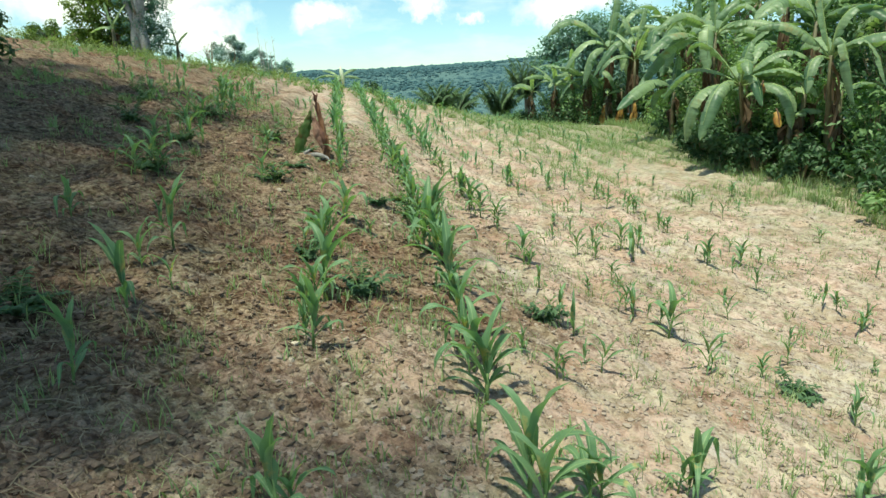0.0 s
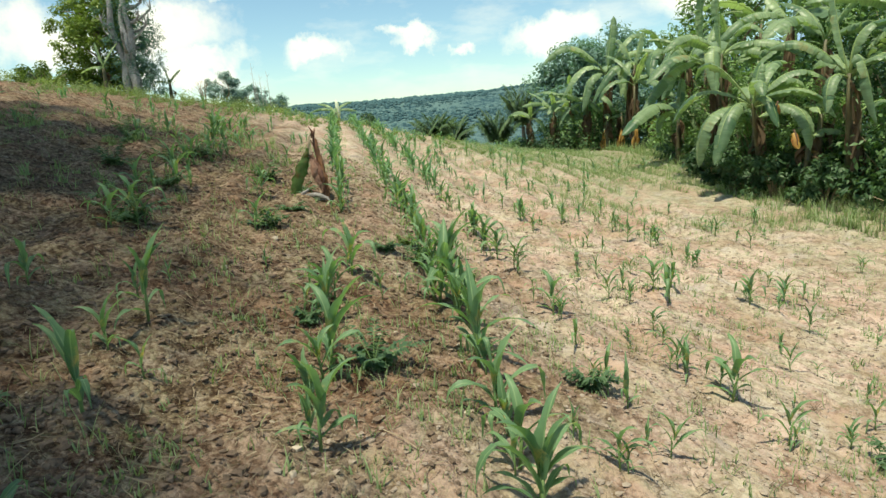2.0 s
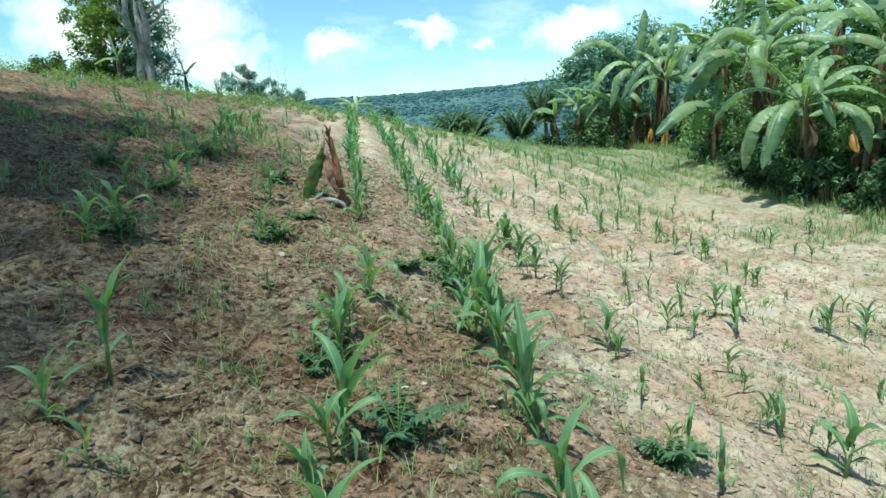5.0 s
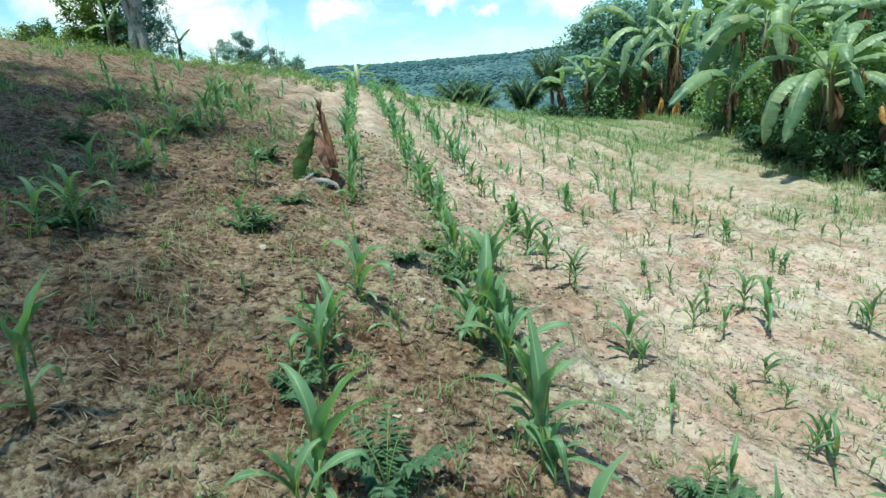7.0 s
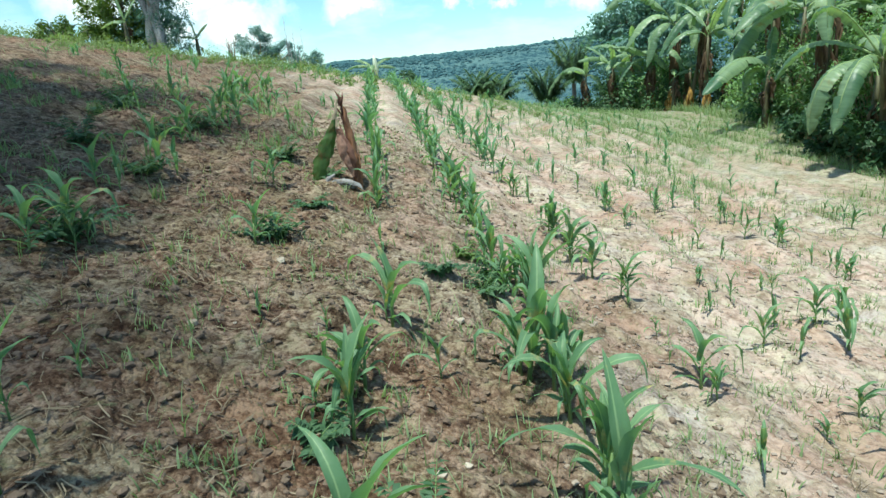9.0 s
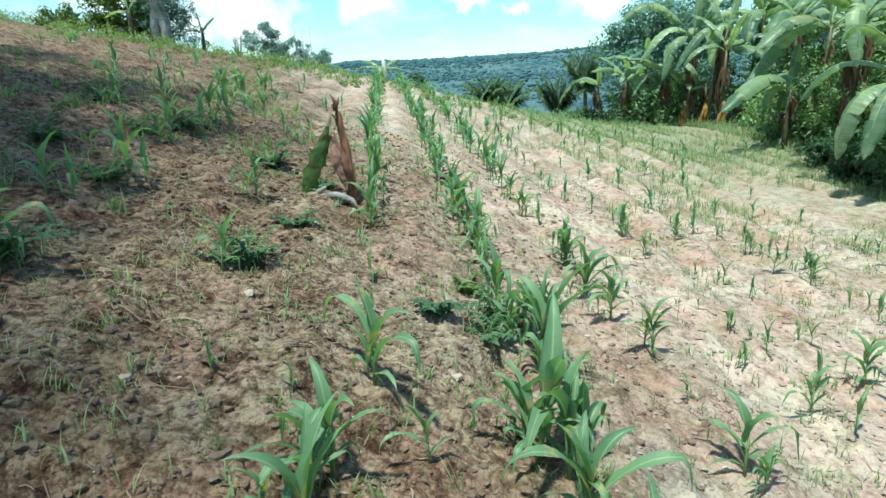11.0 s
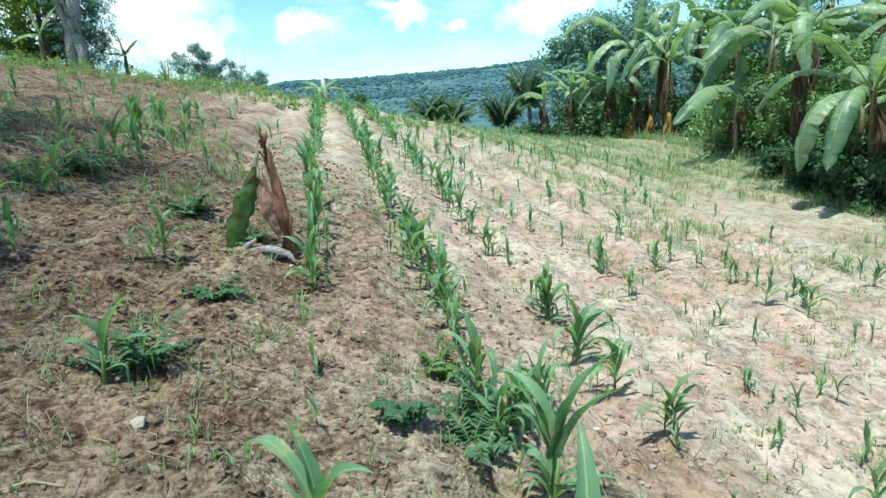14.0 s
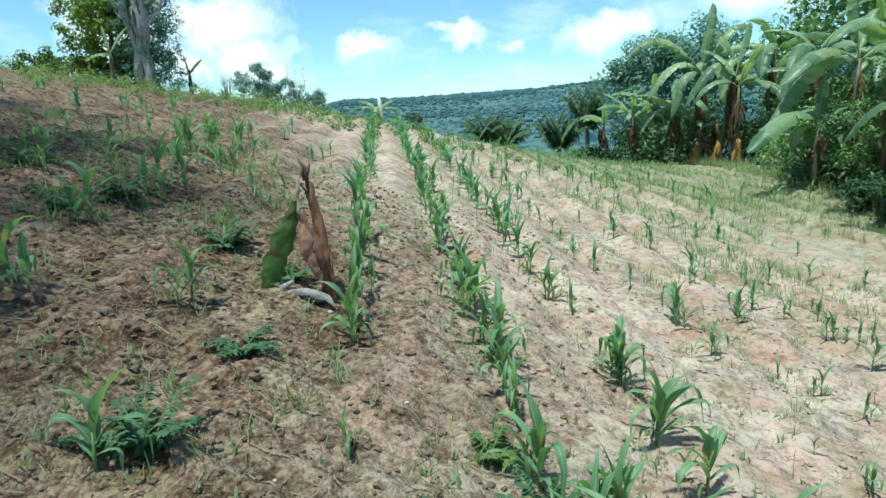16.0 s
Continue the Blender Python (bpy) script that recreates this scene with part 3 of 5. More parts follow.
plant_row(-7, [(15.07, 0.31, 0.51)])
plant_row(-4, [(9.91, 0.23, 0.4)])
plant_row(-3, [(9.4, -0.27, 0.28), (10.02, 0.01, 0.45), (10.89, -0.36, 0.38), (11.29, 0.37, 0.59), (11.63, 0.23, 0.59), (13.11, 0.06, 0.56)])
plant_row(-2, [(3.56, 0.37, 0.32), (4.15, -0.28, 0.34), (4.21, 0.33, 0.28), (5.41, -0.23, 0.42), (5.7, -0.12, 0.5), (6.57, -0.36, 0.42), (7.32, -0.15, 0.55), (8.38, -0.2, 0.5), (9.32, -0.18, 0.46), (9.62, -0.18, 0.55), (9.95, -0.05, 0.58), (10.69, -0.33, 0.55), (11.63, -0.26, 0.53), (12.75, -0.15, 0.56), (13.45, -0.37, 0.5), (14.13, -0.29, 0.36)])
plant_row(-1, [(2.29, -0.31, 0.45), (2.98, -0.31, 0.5), (3.37, -0.18, 0.28), (3.89, -0.3, 0.57), (4.48, -0.33, 0.19), (5.27, 0.2, 0.2), (6.22, 0.01, 0.39), (7.59, -0.07, 0.39)])
plant_row(0, [(1.79, -0.21, 0.52), (3.09, -0.14, 0.52), (3.41, -0.19, 0.38), (3.8, -0.1, 0.62), (4.56, -0.11, 0.51), (4.65, -0.25, 0.24), (4.92, -0.07, 0.5), (5.06, 0.29, 0.3), (5.26, -0.25, 0.16), (5.5, 0.08, 0.5), (6.18, 0.06, 0.16), (6.67, 0.05, 0.26), (7.63, 0.03, 0.46), (7.92, 0.06, 0.52), (8.24, 0.05, 0.56), (8.62, 0.05, 0.52), (9.1, 0.05, 0.5), (9.6, 0.08, 0.5)])
plant_row(1, [(2.21, 0.26, 0.43), (2.23, 0.01, 0.62), (2.95, -0.0, 0.6), (3.28, 0.0, 0.52), (3.6, 0.38, 0.23), (3.68, 0.0, 0.56), (4.26, 0.04, 0.72), (4.46, 0.06, 0.62), (4.93, 0.07, 0.5), (5.22, 0.08, 0.61), (5.28, -0.03, 0.72), (5.33, 0.17, 0.32), (5.39, -0.1, 0.16), (5.92, 0.15, 0.66), (6.3, 0.05, 0.4), (6.4, 0.17, 0.45), (6.5, 0.33, 0.42), (6.74, 0.07, 0.5), (7.28, 0.07, 0.4), (7.58, 0.08, 0.46), (7.88, 0.09, 0.5), (8.01, 0.04, 0.42), (8.53, 0.03, 0.55), (9.03, 0.04, 0.55), (9.95, -0.03, 0.48), (10.74, 0.0, 0.49), (11.24, 0.13, 0.43), (12.91, 0.17, 0.5), (15.04, 0.13, 0.55)])
plant_row(2, [(2.47, 0.09, 0.45), (3.4, -0.24, 0.3), (3.57, 0.11, 0.33), (4.04, 0.1, 0.35), (4.36, 0.11, 0.33), (4.92, 0.13, 0.28), (5.54, 0.18, 0.45), (6.11, 0.2, 0.16), (6.58, 0.2, 0.42), (6.96, 0.09, 0.44), (7.37, 0.05, 0.51), (7.95, 0.06, 0.49), (7.95, 0.09, 0.42), (9.05, 0.13, 0.33), (9.34, 0.02, 0.41), (9.95, 0.02, 0.37), (11.77, 0.02, 0.56)])
plant_row(3, [(2.66, 0.33, 0.42), (3.96, 0.25, 0.39), (4.47, 0.24, 0.53), (4.81, 0.11, 0.32), (4.83, 0.07, 0.33), (5.53, 0.25, 0.26), (6.13, 0.33, 0.31), (6.31, 0.21, 0.39), (6.74, 0.09, 0.21), (7.29, 0.29, 0.19), (8.71, 0.25, 0.28), (9.25, 0.25, 0.43), (10.13, 0.23, 0.29)])
plant_row(4, [(3.51, 0.19, 0.32), (4.09, -0.03, 0.27), (4.32, 0.33, 0.28), (5.13, 0.36, 0.32), (6.49, 0.13, 0.46), (6.86, 0.15, 0.44), (7.03, -0.38, 0.28), (7.39, 0.16, 0.26), (8.24, 0.2, 0.25), (8.54, 0.14, 0.3), (9.8, 0.27, 0.36), (10.78, 0.32, 0.25)])
plant_row(5, [(4.35, 0.25, 0.19), (5.11, -0.22, 0.16), (6.74, 0.33, 0.41), (8.91, 0.39, 0.39), (9.57, 0.38, 0.29), (9.74, 0.23, 0.35), (10.25, 0.25, 0.27), (11.22, 0.38, 0.27)])
plant_row(6, [(5.33, 0.21, 0.34), (5.85, 0.23, 0.31), (6.16, -0.25, 0.35), (6.95, -0.29, 0.35), (7.08, 0.17, 0.38), (7.74, -0.16, 0.17), (8.2, -0.15, 0.3), (8.23, -0.26, 0.33), (9.39, -0.06, 0.36), (10.04, 0.09, 0.27), (10.13, -0.36, 0.28), (10.67, -0.04, 0.2)])
plant_row(7, [(7.17, -0.33, 0.28)])
plant_row(8, [(6.85, 0.08, 0.28), (8.13, 0.38, 0.28), (9.48, -0.15, 0.35), (10.0, -0.37, 0.36), (10.71, -0.08, 0.29)])
plant_row(9, [(11.09, 0.21, 0.37)])


def joined_corn(g, source, m):
    """Adds a plant's parts, moved by m, to a joined mesh."""
    for o in source.children:
        k = len(g.v)
        g.v.extend(tuple(m @ v.co) for v in o.data.vertices)
        g.f.extend(tuple(k + i for i in p.vertices) for p in o.data.polygons)


def fill_rows():
    """The rest of the rows, up to the brow."""
    rng = random.Random(5)
    g = Geo()
    for k in range(-9, 10):
        u, y = ROW_FIRST + k * ROW_GAP, 10.4
        while y < 25.5:
            x = u + ROW_LEAN * (y - 7.8) + (rng.uniform(-0.08, 0.08) if k < 4 else rng.uniform(-0.3, 0.3))
            full = 0.95 if k in (0, 1, 2) else 0.75 if k == 3 else 0.19 if -4 < k < 0 else 0.07 if k < 0 else 0.42
            if -1 - 0.75 * y < x < 6.0 and y < 25.5 + 0.15 * min(0, x + 3) and rng.random() < full and all(math.hypot(x - a, y - b) > 0.25 for a, b in PLANTED):
                tall = rng.uniform(0.28, 0.46) if k < 0 else rng.uniform(0.35, 0.58) if k < 3 else rng.uniform(0.2, 0.4)
                turn = Euler((rng.uniform(-0.12, 0.12), rng.uniform(-0.12, 0.12), rng.uniform(0, 6.3))).to_matrix().to_4x4()
                joined_corn(g, rng.choice(CORN), Matrix.Translation((x, y, tilled(x, y))) @ turn @ Matrix.Scale(tall / 0.5, 4))
                if k < 0:                                # clumps
                    for _ in range(rng.randint(0, 2)):
                        a, b = x + rng.uniform(-0.25, 0.25), y + rng.uniform(-0.25, 0.25)
                        joined_corn(g, rng.choice(CORN), Matrix.Translation((a, b, tilled(a, b))) @ Matrix.Rotation(rng.uniform(0, 6.3), 4, "Z") @ Matrix.Scale(tall / 0.5 * rng.uniform(0.7, 1.0), 4))
            y += rng.uniform(0.25, 0.5) if k in (0, 1, 2, 3) else rng.uniform(0.35, 0.7)
    tagged(new("far_corn", g.mesh("far_corn", M_CORN_FAR)), "rows of young green corn running on to the brow", "corn rows", kind="stuff")


fill_rows()


def banana_blade(rng, parent, line, sides, fr, length, width, mat=None, torn=0.72):
    """A broad leaf along a line: midrib, two half blades torn into lobes that hang from it."""
    segs, stalk = len(line) - 1, 0.15
    roll, hang = rng.uniform(-0.45, 0.45), rng.uniform(0.15, 0.6)
    g = Geo()
    for sgn in (1, -1):
        i0 = int(stalk * segs)
        while i0 < segs:
            i1 = min(segs, i0 + (rng.randint(1, 4) if rng.random() < torn else rng.randint(6, 13)))
            droop = rng.uniform(-0.6, 0.1) * (0.5 + 0.5 * torn)
            slant = rng.uniform(0.0, 0.35)
            rows = []
            for i in range(i0, i1 + 1):
                s = (i / segs - stalk) / (1 - stalk)
                w = width * 0.5 * max(0.0, 1 - abs(2 * min(1, max(0, s)) ** 0.85 - 1) ** 3.2) ** 0.6 + 0.004
                edge = 1 - (rng.uniform(0.06, 0.30) if i in (i0, i1) else 0.0) - rng.uniform(0, 0.06)
                along = (line[min(i + 1, segs)] - line[max(i - 1, 0)]).normalized()
                row = []
                for j in range(5):
                    q = j / 4
                    ang = roll * sgn * 0.6 - hang * q * q + droop * q + 0.05 * math.sin(i * 1.9 + sgn)
                    row.append(line[i] + along * (slant * 0.12 * width * q) + (sides[i] * sgn * math.cos(ang) + fr[i] * math.sin(ang)) * (w * q * edge))
                    g.along.append(i / segs * length + 0.02 * q + (5 if sgn < 0 else 0) + 10 * hang)
                rows.append(row)
            g.grid(rows)
            i0 = i1
    ob = part("leaf", g, mat or M_BAN, parent)
    r = Geo()
    r.tube([q + f * 0.003 for q, f in zip(line[:-1:4], fr[:-1:4])], [0.021 - 0.0019 * i for i in range(len(line[:-1:4]))], 5)
    part("midrib", r, M_RIB if mat is None else M_DEADLEAF, ob)
    return ob


def banana_leaf(rng, parent, base, az, rise, length, width, bend, mat=None, torn=0.72):
    """A leaf that leaves its stem in a direction and bends over along its length."""
    out = Vector((math.cos(az), math.sin(az), 0))
    side = Vector((-math.sin(az), math.cos(az), 0))
    segs, p, a = 36, Vector(base), rise
    line, fr = [], []
    sway = rng.uniform(-0.25, 0.25)
    for i in range(segs + 1):
        d = out * math.cos(a) + Vector((0, 0, math.sin(a)))
        line.append(p.copy())
        fr.append(out * -math.sin(a) + Vector((0, 0, math.cos(a))))
        p = p + (d + side * sway * i / segs * 0.5) * length / segs
        a = max(-1.30, a - 1.15 * bend / segs * (1.35 - 0.5 * i / segs))
    return banana_blade(rng, parent, line, [side] * (segs + 1), fr, length, width * (0.62 if rise > 1.2 else 1.0), mat, torn)


def arched_leaf(rng, parent, base, middle, tip, torn=0.3, broad=0.22):
    """A leaf from its base over its middle to its tip."""
    base, middle, tip = Vector(base), Vector(middle), Vector(tip)
    ctrl = middle * 2 - (base + tip) * 0.5
    segs = 36
    line = [base * (1 - q) ** 2 + ctrl * 2 * q * (1 - q) + tip * q * q for q in (i / segs for i in range(segs + 1))]
    length = sum((q - p).length for p, q in zip(line, line[1:]))
    sides, fr = [], []
    lead = Vector((tip.x - base.x, tip.y - base.y, 0))
    flat = Vector((-lead.y, lead.x, 0)).normalized() if lead.length > 0.05 else Vector((0, 1, 0))
    for i in range(segs + 1):
        d = (line[min(i + 1, segs)] - line[max(i - 1, 0)]).normalized()
        sd = (flat - d * flat.dot(d)).normalized()
        sides.append(sd)
        fr.append(d.cross(sd).normalized())
    return banana_blade(rng, parent, line, sides, fr, length, max(0.30, length * broad), None, torn)


def hanging_leaf(rng, parent, base, az, length, mat=None):
    """A dead leaf that hangs down the stem, shrivelled into strips."""
    out = Vector((math.cos(az), math.sin(az), 0))
    side = Vector((-math.sin(az), math.cos(az), 0))
    g = Geo()
    for k in range(rng.randint(5, 8)):
        rows, ln = [], length * rng.uniform(0.45, 1.05)
        ph, ph2, sh = rng.uniform(0, 6), rng.uniform(0, 6), rng.uniform(-0.10, 0.10)
        wd = rng.uniform(0.012, 0.040)
        start = rng.uniform(0, 0.15)
        for i in range(8):
            s = i / 7
            p = Vector(base) + out * (0.07 + 0.10 * math.sin(s * 2.4) + 0.03 * math.sin(ph + 5 * s)) + side * (sh * (0.3 + s) + 0.025 * math.sin(ph2 + 4 * s))
            p += Vector((0, 0, 0.06 * math.sin(s * 3) - start - ln * s))
            tw = ph + 2.0 * s
            d = side * math.cos(tw) + out * math.sin(tw)
            w = wd * (0.35 + math.sin(math.pi * (0.1 + 0.8 * s)))
            rows.append([p - d * w, p + Vector((0, 0, 0.006)) + out * 0.01 * math.sin(tw * 3), p + d * w])
        g.grid(rows)
    part("dead_leaf", g, mat or M_DEADLEAF, parent)


def banana_plant(at, seed, tall, leaves, label, dead=4, stem_mat=None, azs=None, length=2.1, lean=(0, 0), yellow=0, arch=0.0, torn=0.82, sheaths=0, placed=()):
    rng = random.Random(seed)
    ob = thing("banana_plant", at, label, "banana plant", "bananas along the field edge")
    g = Geo()
    top = Vector((lean[0], lean[1], tall))
    pts = [(0, 0, -0.3), tuple(top * 0.33), tuple(top * 0.7), tuple(top)]
    g.tube(pts, [0.085, 0.072, 0.06, 0.04], 10)
    part("stem", g, stem_mat or M_PSEUDO, ob)
    az = rng.uniform(0, 6.3)
    for i in range(leaves):
        k = i / max(1, leaves - 1)
        a = azs[i][0] if azs and i < len(azs) else az
        rise = azs[i][1] + arch if azs and i < len(azs) else 0.55 + 0.80 * k + rng.uniform(-0.3, 0.2)
        bend = azs[i][2] + 1.3 * arch if azs and i < len(azs) else rng.uniform(0.7, 2.2) * (1.12 - 0.45 * k)
        part_length = azs[i][3] if azs and i < len(azs) and len(azs[i]) > 3 else 1.0
        banana_leaf(rng, ob, top * rng.uniform(0.93, 1.0), a, rise, length * part_length * rng.uniform(0.85, 1.15), length * rng.uniform(0.22, 0.27), bend, None, torn)
        az += 2.4 + rng.uniform(-0.4, 0.4)
    for dx, dy, dz, mx, my, mz in placed:                   # leaves by tip and middle, from the crown
        arched_leaf(rng, ob, top * 0.96, top + Vector((mx, my, mz)), top + Vector((dx, dy, dz)), torn)
    for i in range(yellow):
        banana_leaf(rng, ob, top + Vector((0.17 + 0.09 * i, -0.64 - 0.45 * i, 0.02 - 0.55 * i)), -2.2 + 0.5 * i, -0.5, 0.42, 0.20, 0.9, M_BAN_YEL, 0.6)
    for i in range(dead):
        hanging_leaf(rng, ob, top * rng.uniform(0.6, 0.95), rng.uniform(0, 6.3), rng.uniform(0.6, 1.2) * tall / 2.6, M_ORANGE if rng.random() < 0.05 else None)
    for i in range(sheaths):                                # orange dry sheaths low on the stem
        hanging_leaf(rng, ob, (0, 0, rng.uniform(0.6, 1.0)), rng.uniform(-2.4, -0.8), rng.uniform(0.6, 0.9), M_ORANGE)
    return ob


def on_land(x, y, dz=0.0):
    return (x, y, land(x, y) + dz)


LB = "banana plant with broad torn green leaves at the field edge"
PI = math.pi
# leaf: direction it grows, rise at the base, bend along it
AWAY = [(0.3, 0.85, 1.2), (1.3, 0.9, 1.1), (-0.7, 0.8, 1.3)]
banana_plant(on_land(7.10, 14.2), 301, 1.89, 3, "low banana plant with long arching green leaves over the field", 2, None, AWAY, 1.7, lean=(-0.64, -0.6), yellow=2, torn=0.25, placed=[
    (-1.23, 1.17, -0.33, -0.75, 0.7, 0.33), (-1.08, -0.70, -1.15, -0.66, -0.4, -0.1), (-1.13, -0.07, -1.24, -0.94, -0.1, -0.22), (-0.96, 0.6, 0.59, -0.67, 0.3, 0.84),
    (1.14, 0.9, 0.82, 0.47, 0.4, 0.74), (0.67, -1.0, -0.96, 0.56, -0.7, -0.14), (0.25, 0.2, 0.86, 0.09, 0.1, 0.43), (0.02, -1.0, -0.47, -0.01, -0.6, 0.12), (1.4, -0.3, 0.35, 0.7, -0.1, 0.6), (1.2, -0.9, -0.35, 0.7, -0.5, 0.25), (-0.35, -1.1, 0.15, -0.2, -0.6, 0.45), (1.5, 0.5, 0.1, 0.8, 0.3, 0.5)])
banana_plant(on_land(7.9, 12.5), 302, 2.48, 3, LB, 5, None, AWAY, 2.0, lean=(-0.52, -0.5), torn=0.35, placed=[
    (-1.18, 0.6, 0.54, -0.63, 0.3, 0.59), (0.31, -0.4, -0.93, 0.06, -0.2, 0.25), (0.85, 0.0, 0.83, 0.18, 0.0, 0.74), (-0.56, -0.3, -0.68, -0.4, -0.1, -0.08), (-0.29, 0.2, 1.54, -0.19, 0.1, 0.76), (0.63, -0.7, -0.6, 0.36, -0.4, 0.23)])
banana_plant(on_land(7.03, 19.0), 303, 1.47, 2, "young banana plant with pale arching leaves", 6, None, AWAY, 1.6, torn=0.3, placed=[
    (-2.06, -1.27, -0.46, -0.92, -0.6, 0.31), (0.35, -0.5, -0.57, 0.31, -0.2, 0.02), (-0.83, -0.6, -0.51, -0.62, -0.4, 0.0), (0.2, 0.3, 1.03, 0.11, 0.2, 0.49), (1.39, 0.6, 0.04, 0.71, 0.3, 0.39)])
banana_plant(on_land(7.9, 19.2), 304, 2.92, 3, LB, 7, None, AWAY, 2.1, torn=0.4, placed=[
    (-2.15, -0.56, -1.4, -1.05, -0.1, -0.16), (-2.0, -0.7, -0.55, -1.0, -0.3, 0.2), (0.62, 0.5, 1.1, 0.33, 0.5, 0.82), (-0.07, 0.0, 1.9, -0.16, 0.0, 1.16), (-0.13, -0.9, -0.65, 0.13, -0.5, -0.05)])
banana_plant(on_land(7.0, 16.3), 306, 3.0, 3, LB, 8, None, AWAY, 2.1, torn=0.4, placed=[
    (-1.75, -0.8, 0.05, -0.95, -0.4, 0.45), (-0.5, -0.9, -1.0, -0.4, -0.5, 0.1), (0.8, -0.6, 0.3, 0.4, -0.3, 0.6), (-0.1, 0.1, 1.7, -0.05, 0.1, 0.9), (-1.0, 0.7, 0.1, -0.6, 0.4, 0.5)])
banana_plant(on_land(6.95, 27.0), 305, 3.38, 2, "tall banana plant with dry orange stem sheaths", 10, None, AWAY, 2.0, lean=(0.2, 0.0), torn=0.6, sheaths=5, placed=[
    (-2.76, -0.4, 0.52, -1.5, -0.2, 1.14), (-2.04, -0.6, -0.89, -1.07, -0.4, 0.26), (0.29, 0.2, 2.26, 0.08, 0.0, 1.13), (1.79, 0.5, 1.38, 0.85, 0.2, 1.33), (-1.33, -1.0, -1.56, -0.92, -0.7, -0.22), (0.65, -0.6, -1.32, 0.44, -0.4, 0.06)])
banana_plant(on_land(7.45, 26.2), 308, 3.45, 2, "tall banana plant with dry orange stem sheaths", 10, None, AWAY, 2.0, lean=(0.55, -0.1), torn=0.6, sheaths=4, placed=[
    (-1.9, -0.6, -1.4, -1.0, -0.3, -0.08), (-0.74, -0.6, -1.19, -0.45, -0.3, 0.0), (1.43, 0.4, -0.27, 0.74, 0.2, 0.41), (0.36, 0.2, 1.29, 0.18, 0.1, 0.65), (-0.53, 0.8, 1.11, -0.33, 0.4, 0.82), (0.91, -0.4, -1.6, 0.71, -0.2, -0.27)])
for i, (x, y, t, ln) in enumerate([(8.9, 15.2, 3.2, 2.4), (9.9, 13.6, 3.6, 2.4), (9.1, 20.4, 3.0, 2.3), (9.6, 17.8, 3.9, 2.5), (8.8, 22.8, 3.2, 2.3), (10.2, 20.6, 4.1, 2.5),
                                   (6.3, 27.2, 2.2, 1.9), (5.8, 28.2, 2.5, 1.9), (9.2, 26.2, 3.9, 2.5), (5.0, 27.8, 2.0, 1.8), (4.1, 28.8, 1.9, 1.7), (7.7, 25.2, 2.6, 2.2), (10.4, 11.6, 3.3, 2.4)]):
    banana_plant(on_land(x, y), 320 + i, t, 6, LB, 9, None, None, ln * 0.92, torn=0.6, sheaths=4 if i in (6, 11) else 0)
for i, (x, y, t) in enumerate([(7.1, 14.7, 1.5), (7.6, 13.1, 1.7), (7.8, 15.7, 1.6), (7.2, 12.8, 1.2), (8.1, 12.7, 1.8), (7.5, 17.4, 1.5), (7.7, 26.9, 1.7), (6.9, 26.2, 1.3), (8.4, 25.0, 1.6)]):
    banana_plant(on_land(x, y), 360 + i, t, 2, "banana stem wrapped in hanging dead leaves", 4, None, AWAY, 1.1, torn=0.6)


def leaf_cloud(g, rng, centre, radius, count, size, squash=0.8, aspect=0.45):
    """Leaves spread through a ball, turned outwards and up."""
    c = Vector(centre)
    for _ in range(count):
        d = Vector((rng.gauss(0, 1), rng.gauss(0, 1), rng.gauss(0, 1))).normalized()
        r = radius * rng.random() ** 0.45
        p = c + Vector((d.x * r, d.y * r, d.z * r * squash))
        n = (d + Vector((rng.uniform(-0.6, 0.6), rng.uniform(-0.6, 0.6), rng.uniform(0.1, 1.1)))).normalized()
        t = n.orthogonal().normalized()
        t = Matrix.Rotation(rng.uniform(0, 6.3), 3, n) @ t
        s = size * rng.uniform(0.6, 1.3)
        g.leaf(p, t, n, s, s * aspect)


def bush(at, seed, radius, height, label, mat=None, leaf=0.11, clumps=14, per=110, group="", aspect=0.45):
    rng = random.Random(seed)
    ob = thing("bush", at, label, "bush", group)
    st, cr = Geo(), Geo()
    for i in range(clumps):
        a, r = rng.uniform(0, 6.3), radius * rng.random() ** 0.6
        h = height * rng.uniform(0.15, 1.0) * (1 - 0.35 * r / radius)
        c = Vector((r * math.cos(a), r * math.sin(a), h))
        st.tube([(c.x * 0.2, c.y * 0.2, -0.1), tuple(c * 0.6 + Vector((0, 0, h * 0.1))), tuple(c)], [0.022, 0.013, 0.005], 5)
        leaf_cloud(cr, rng, c, rng.uniform(0.25, 0.45) * min(radius, height), per, leaf, 0.8, aspect)
    part("woody_base", st, M_TWIG, ob)
    part("foliage", cr, mat or M_BUSH, ob)
    return ob


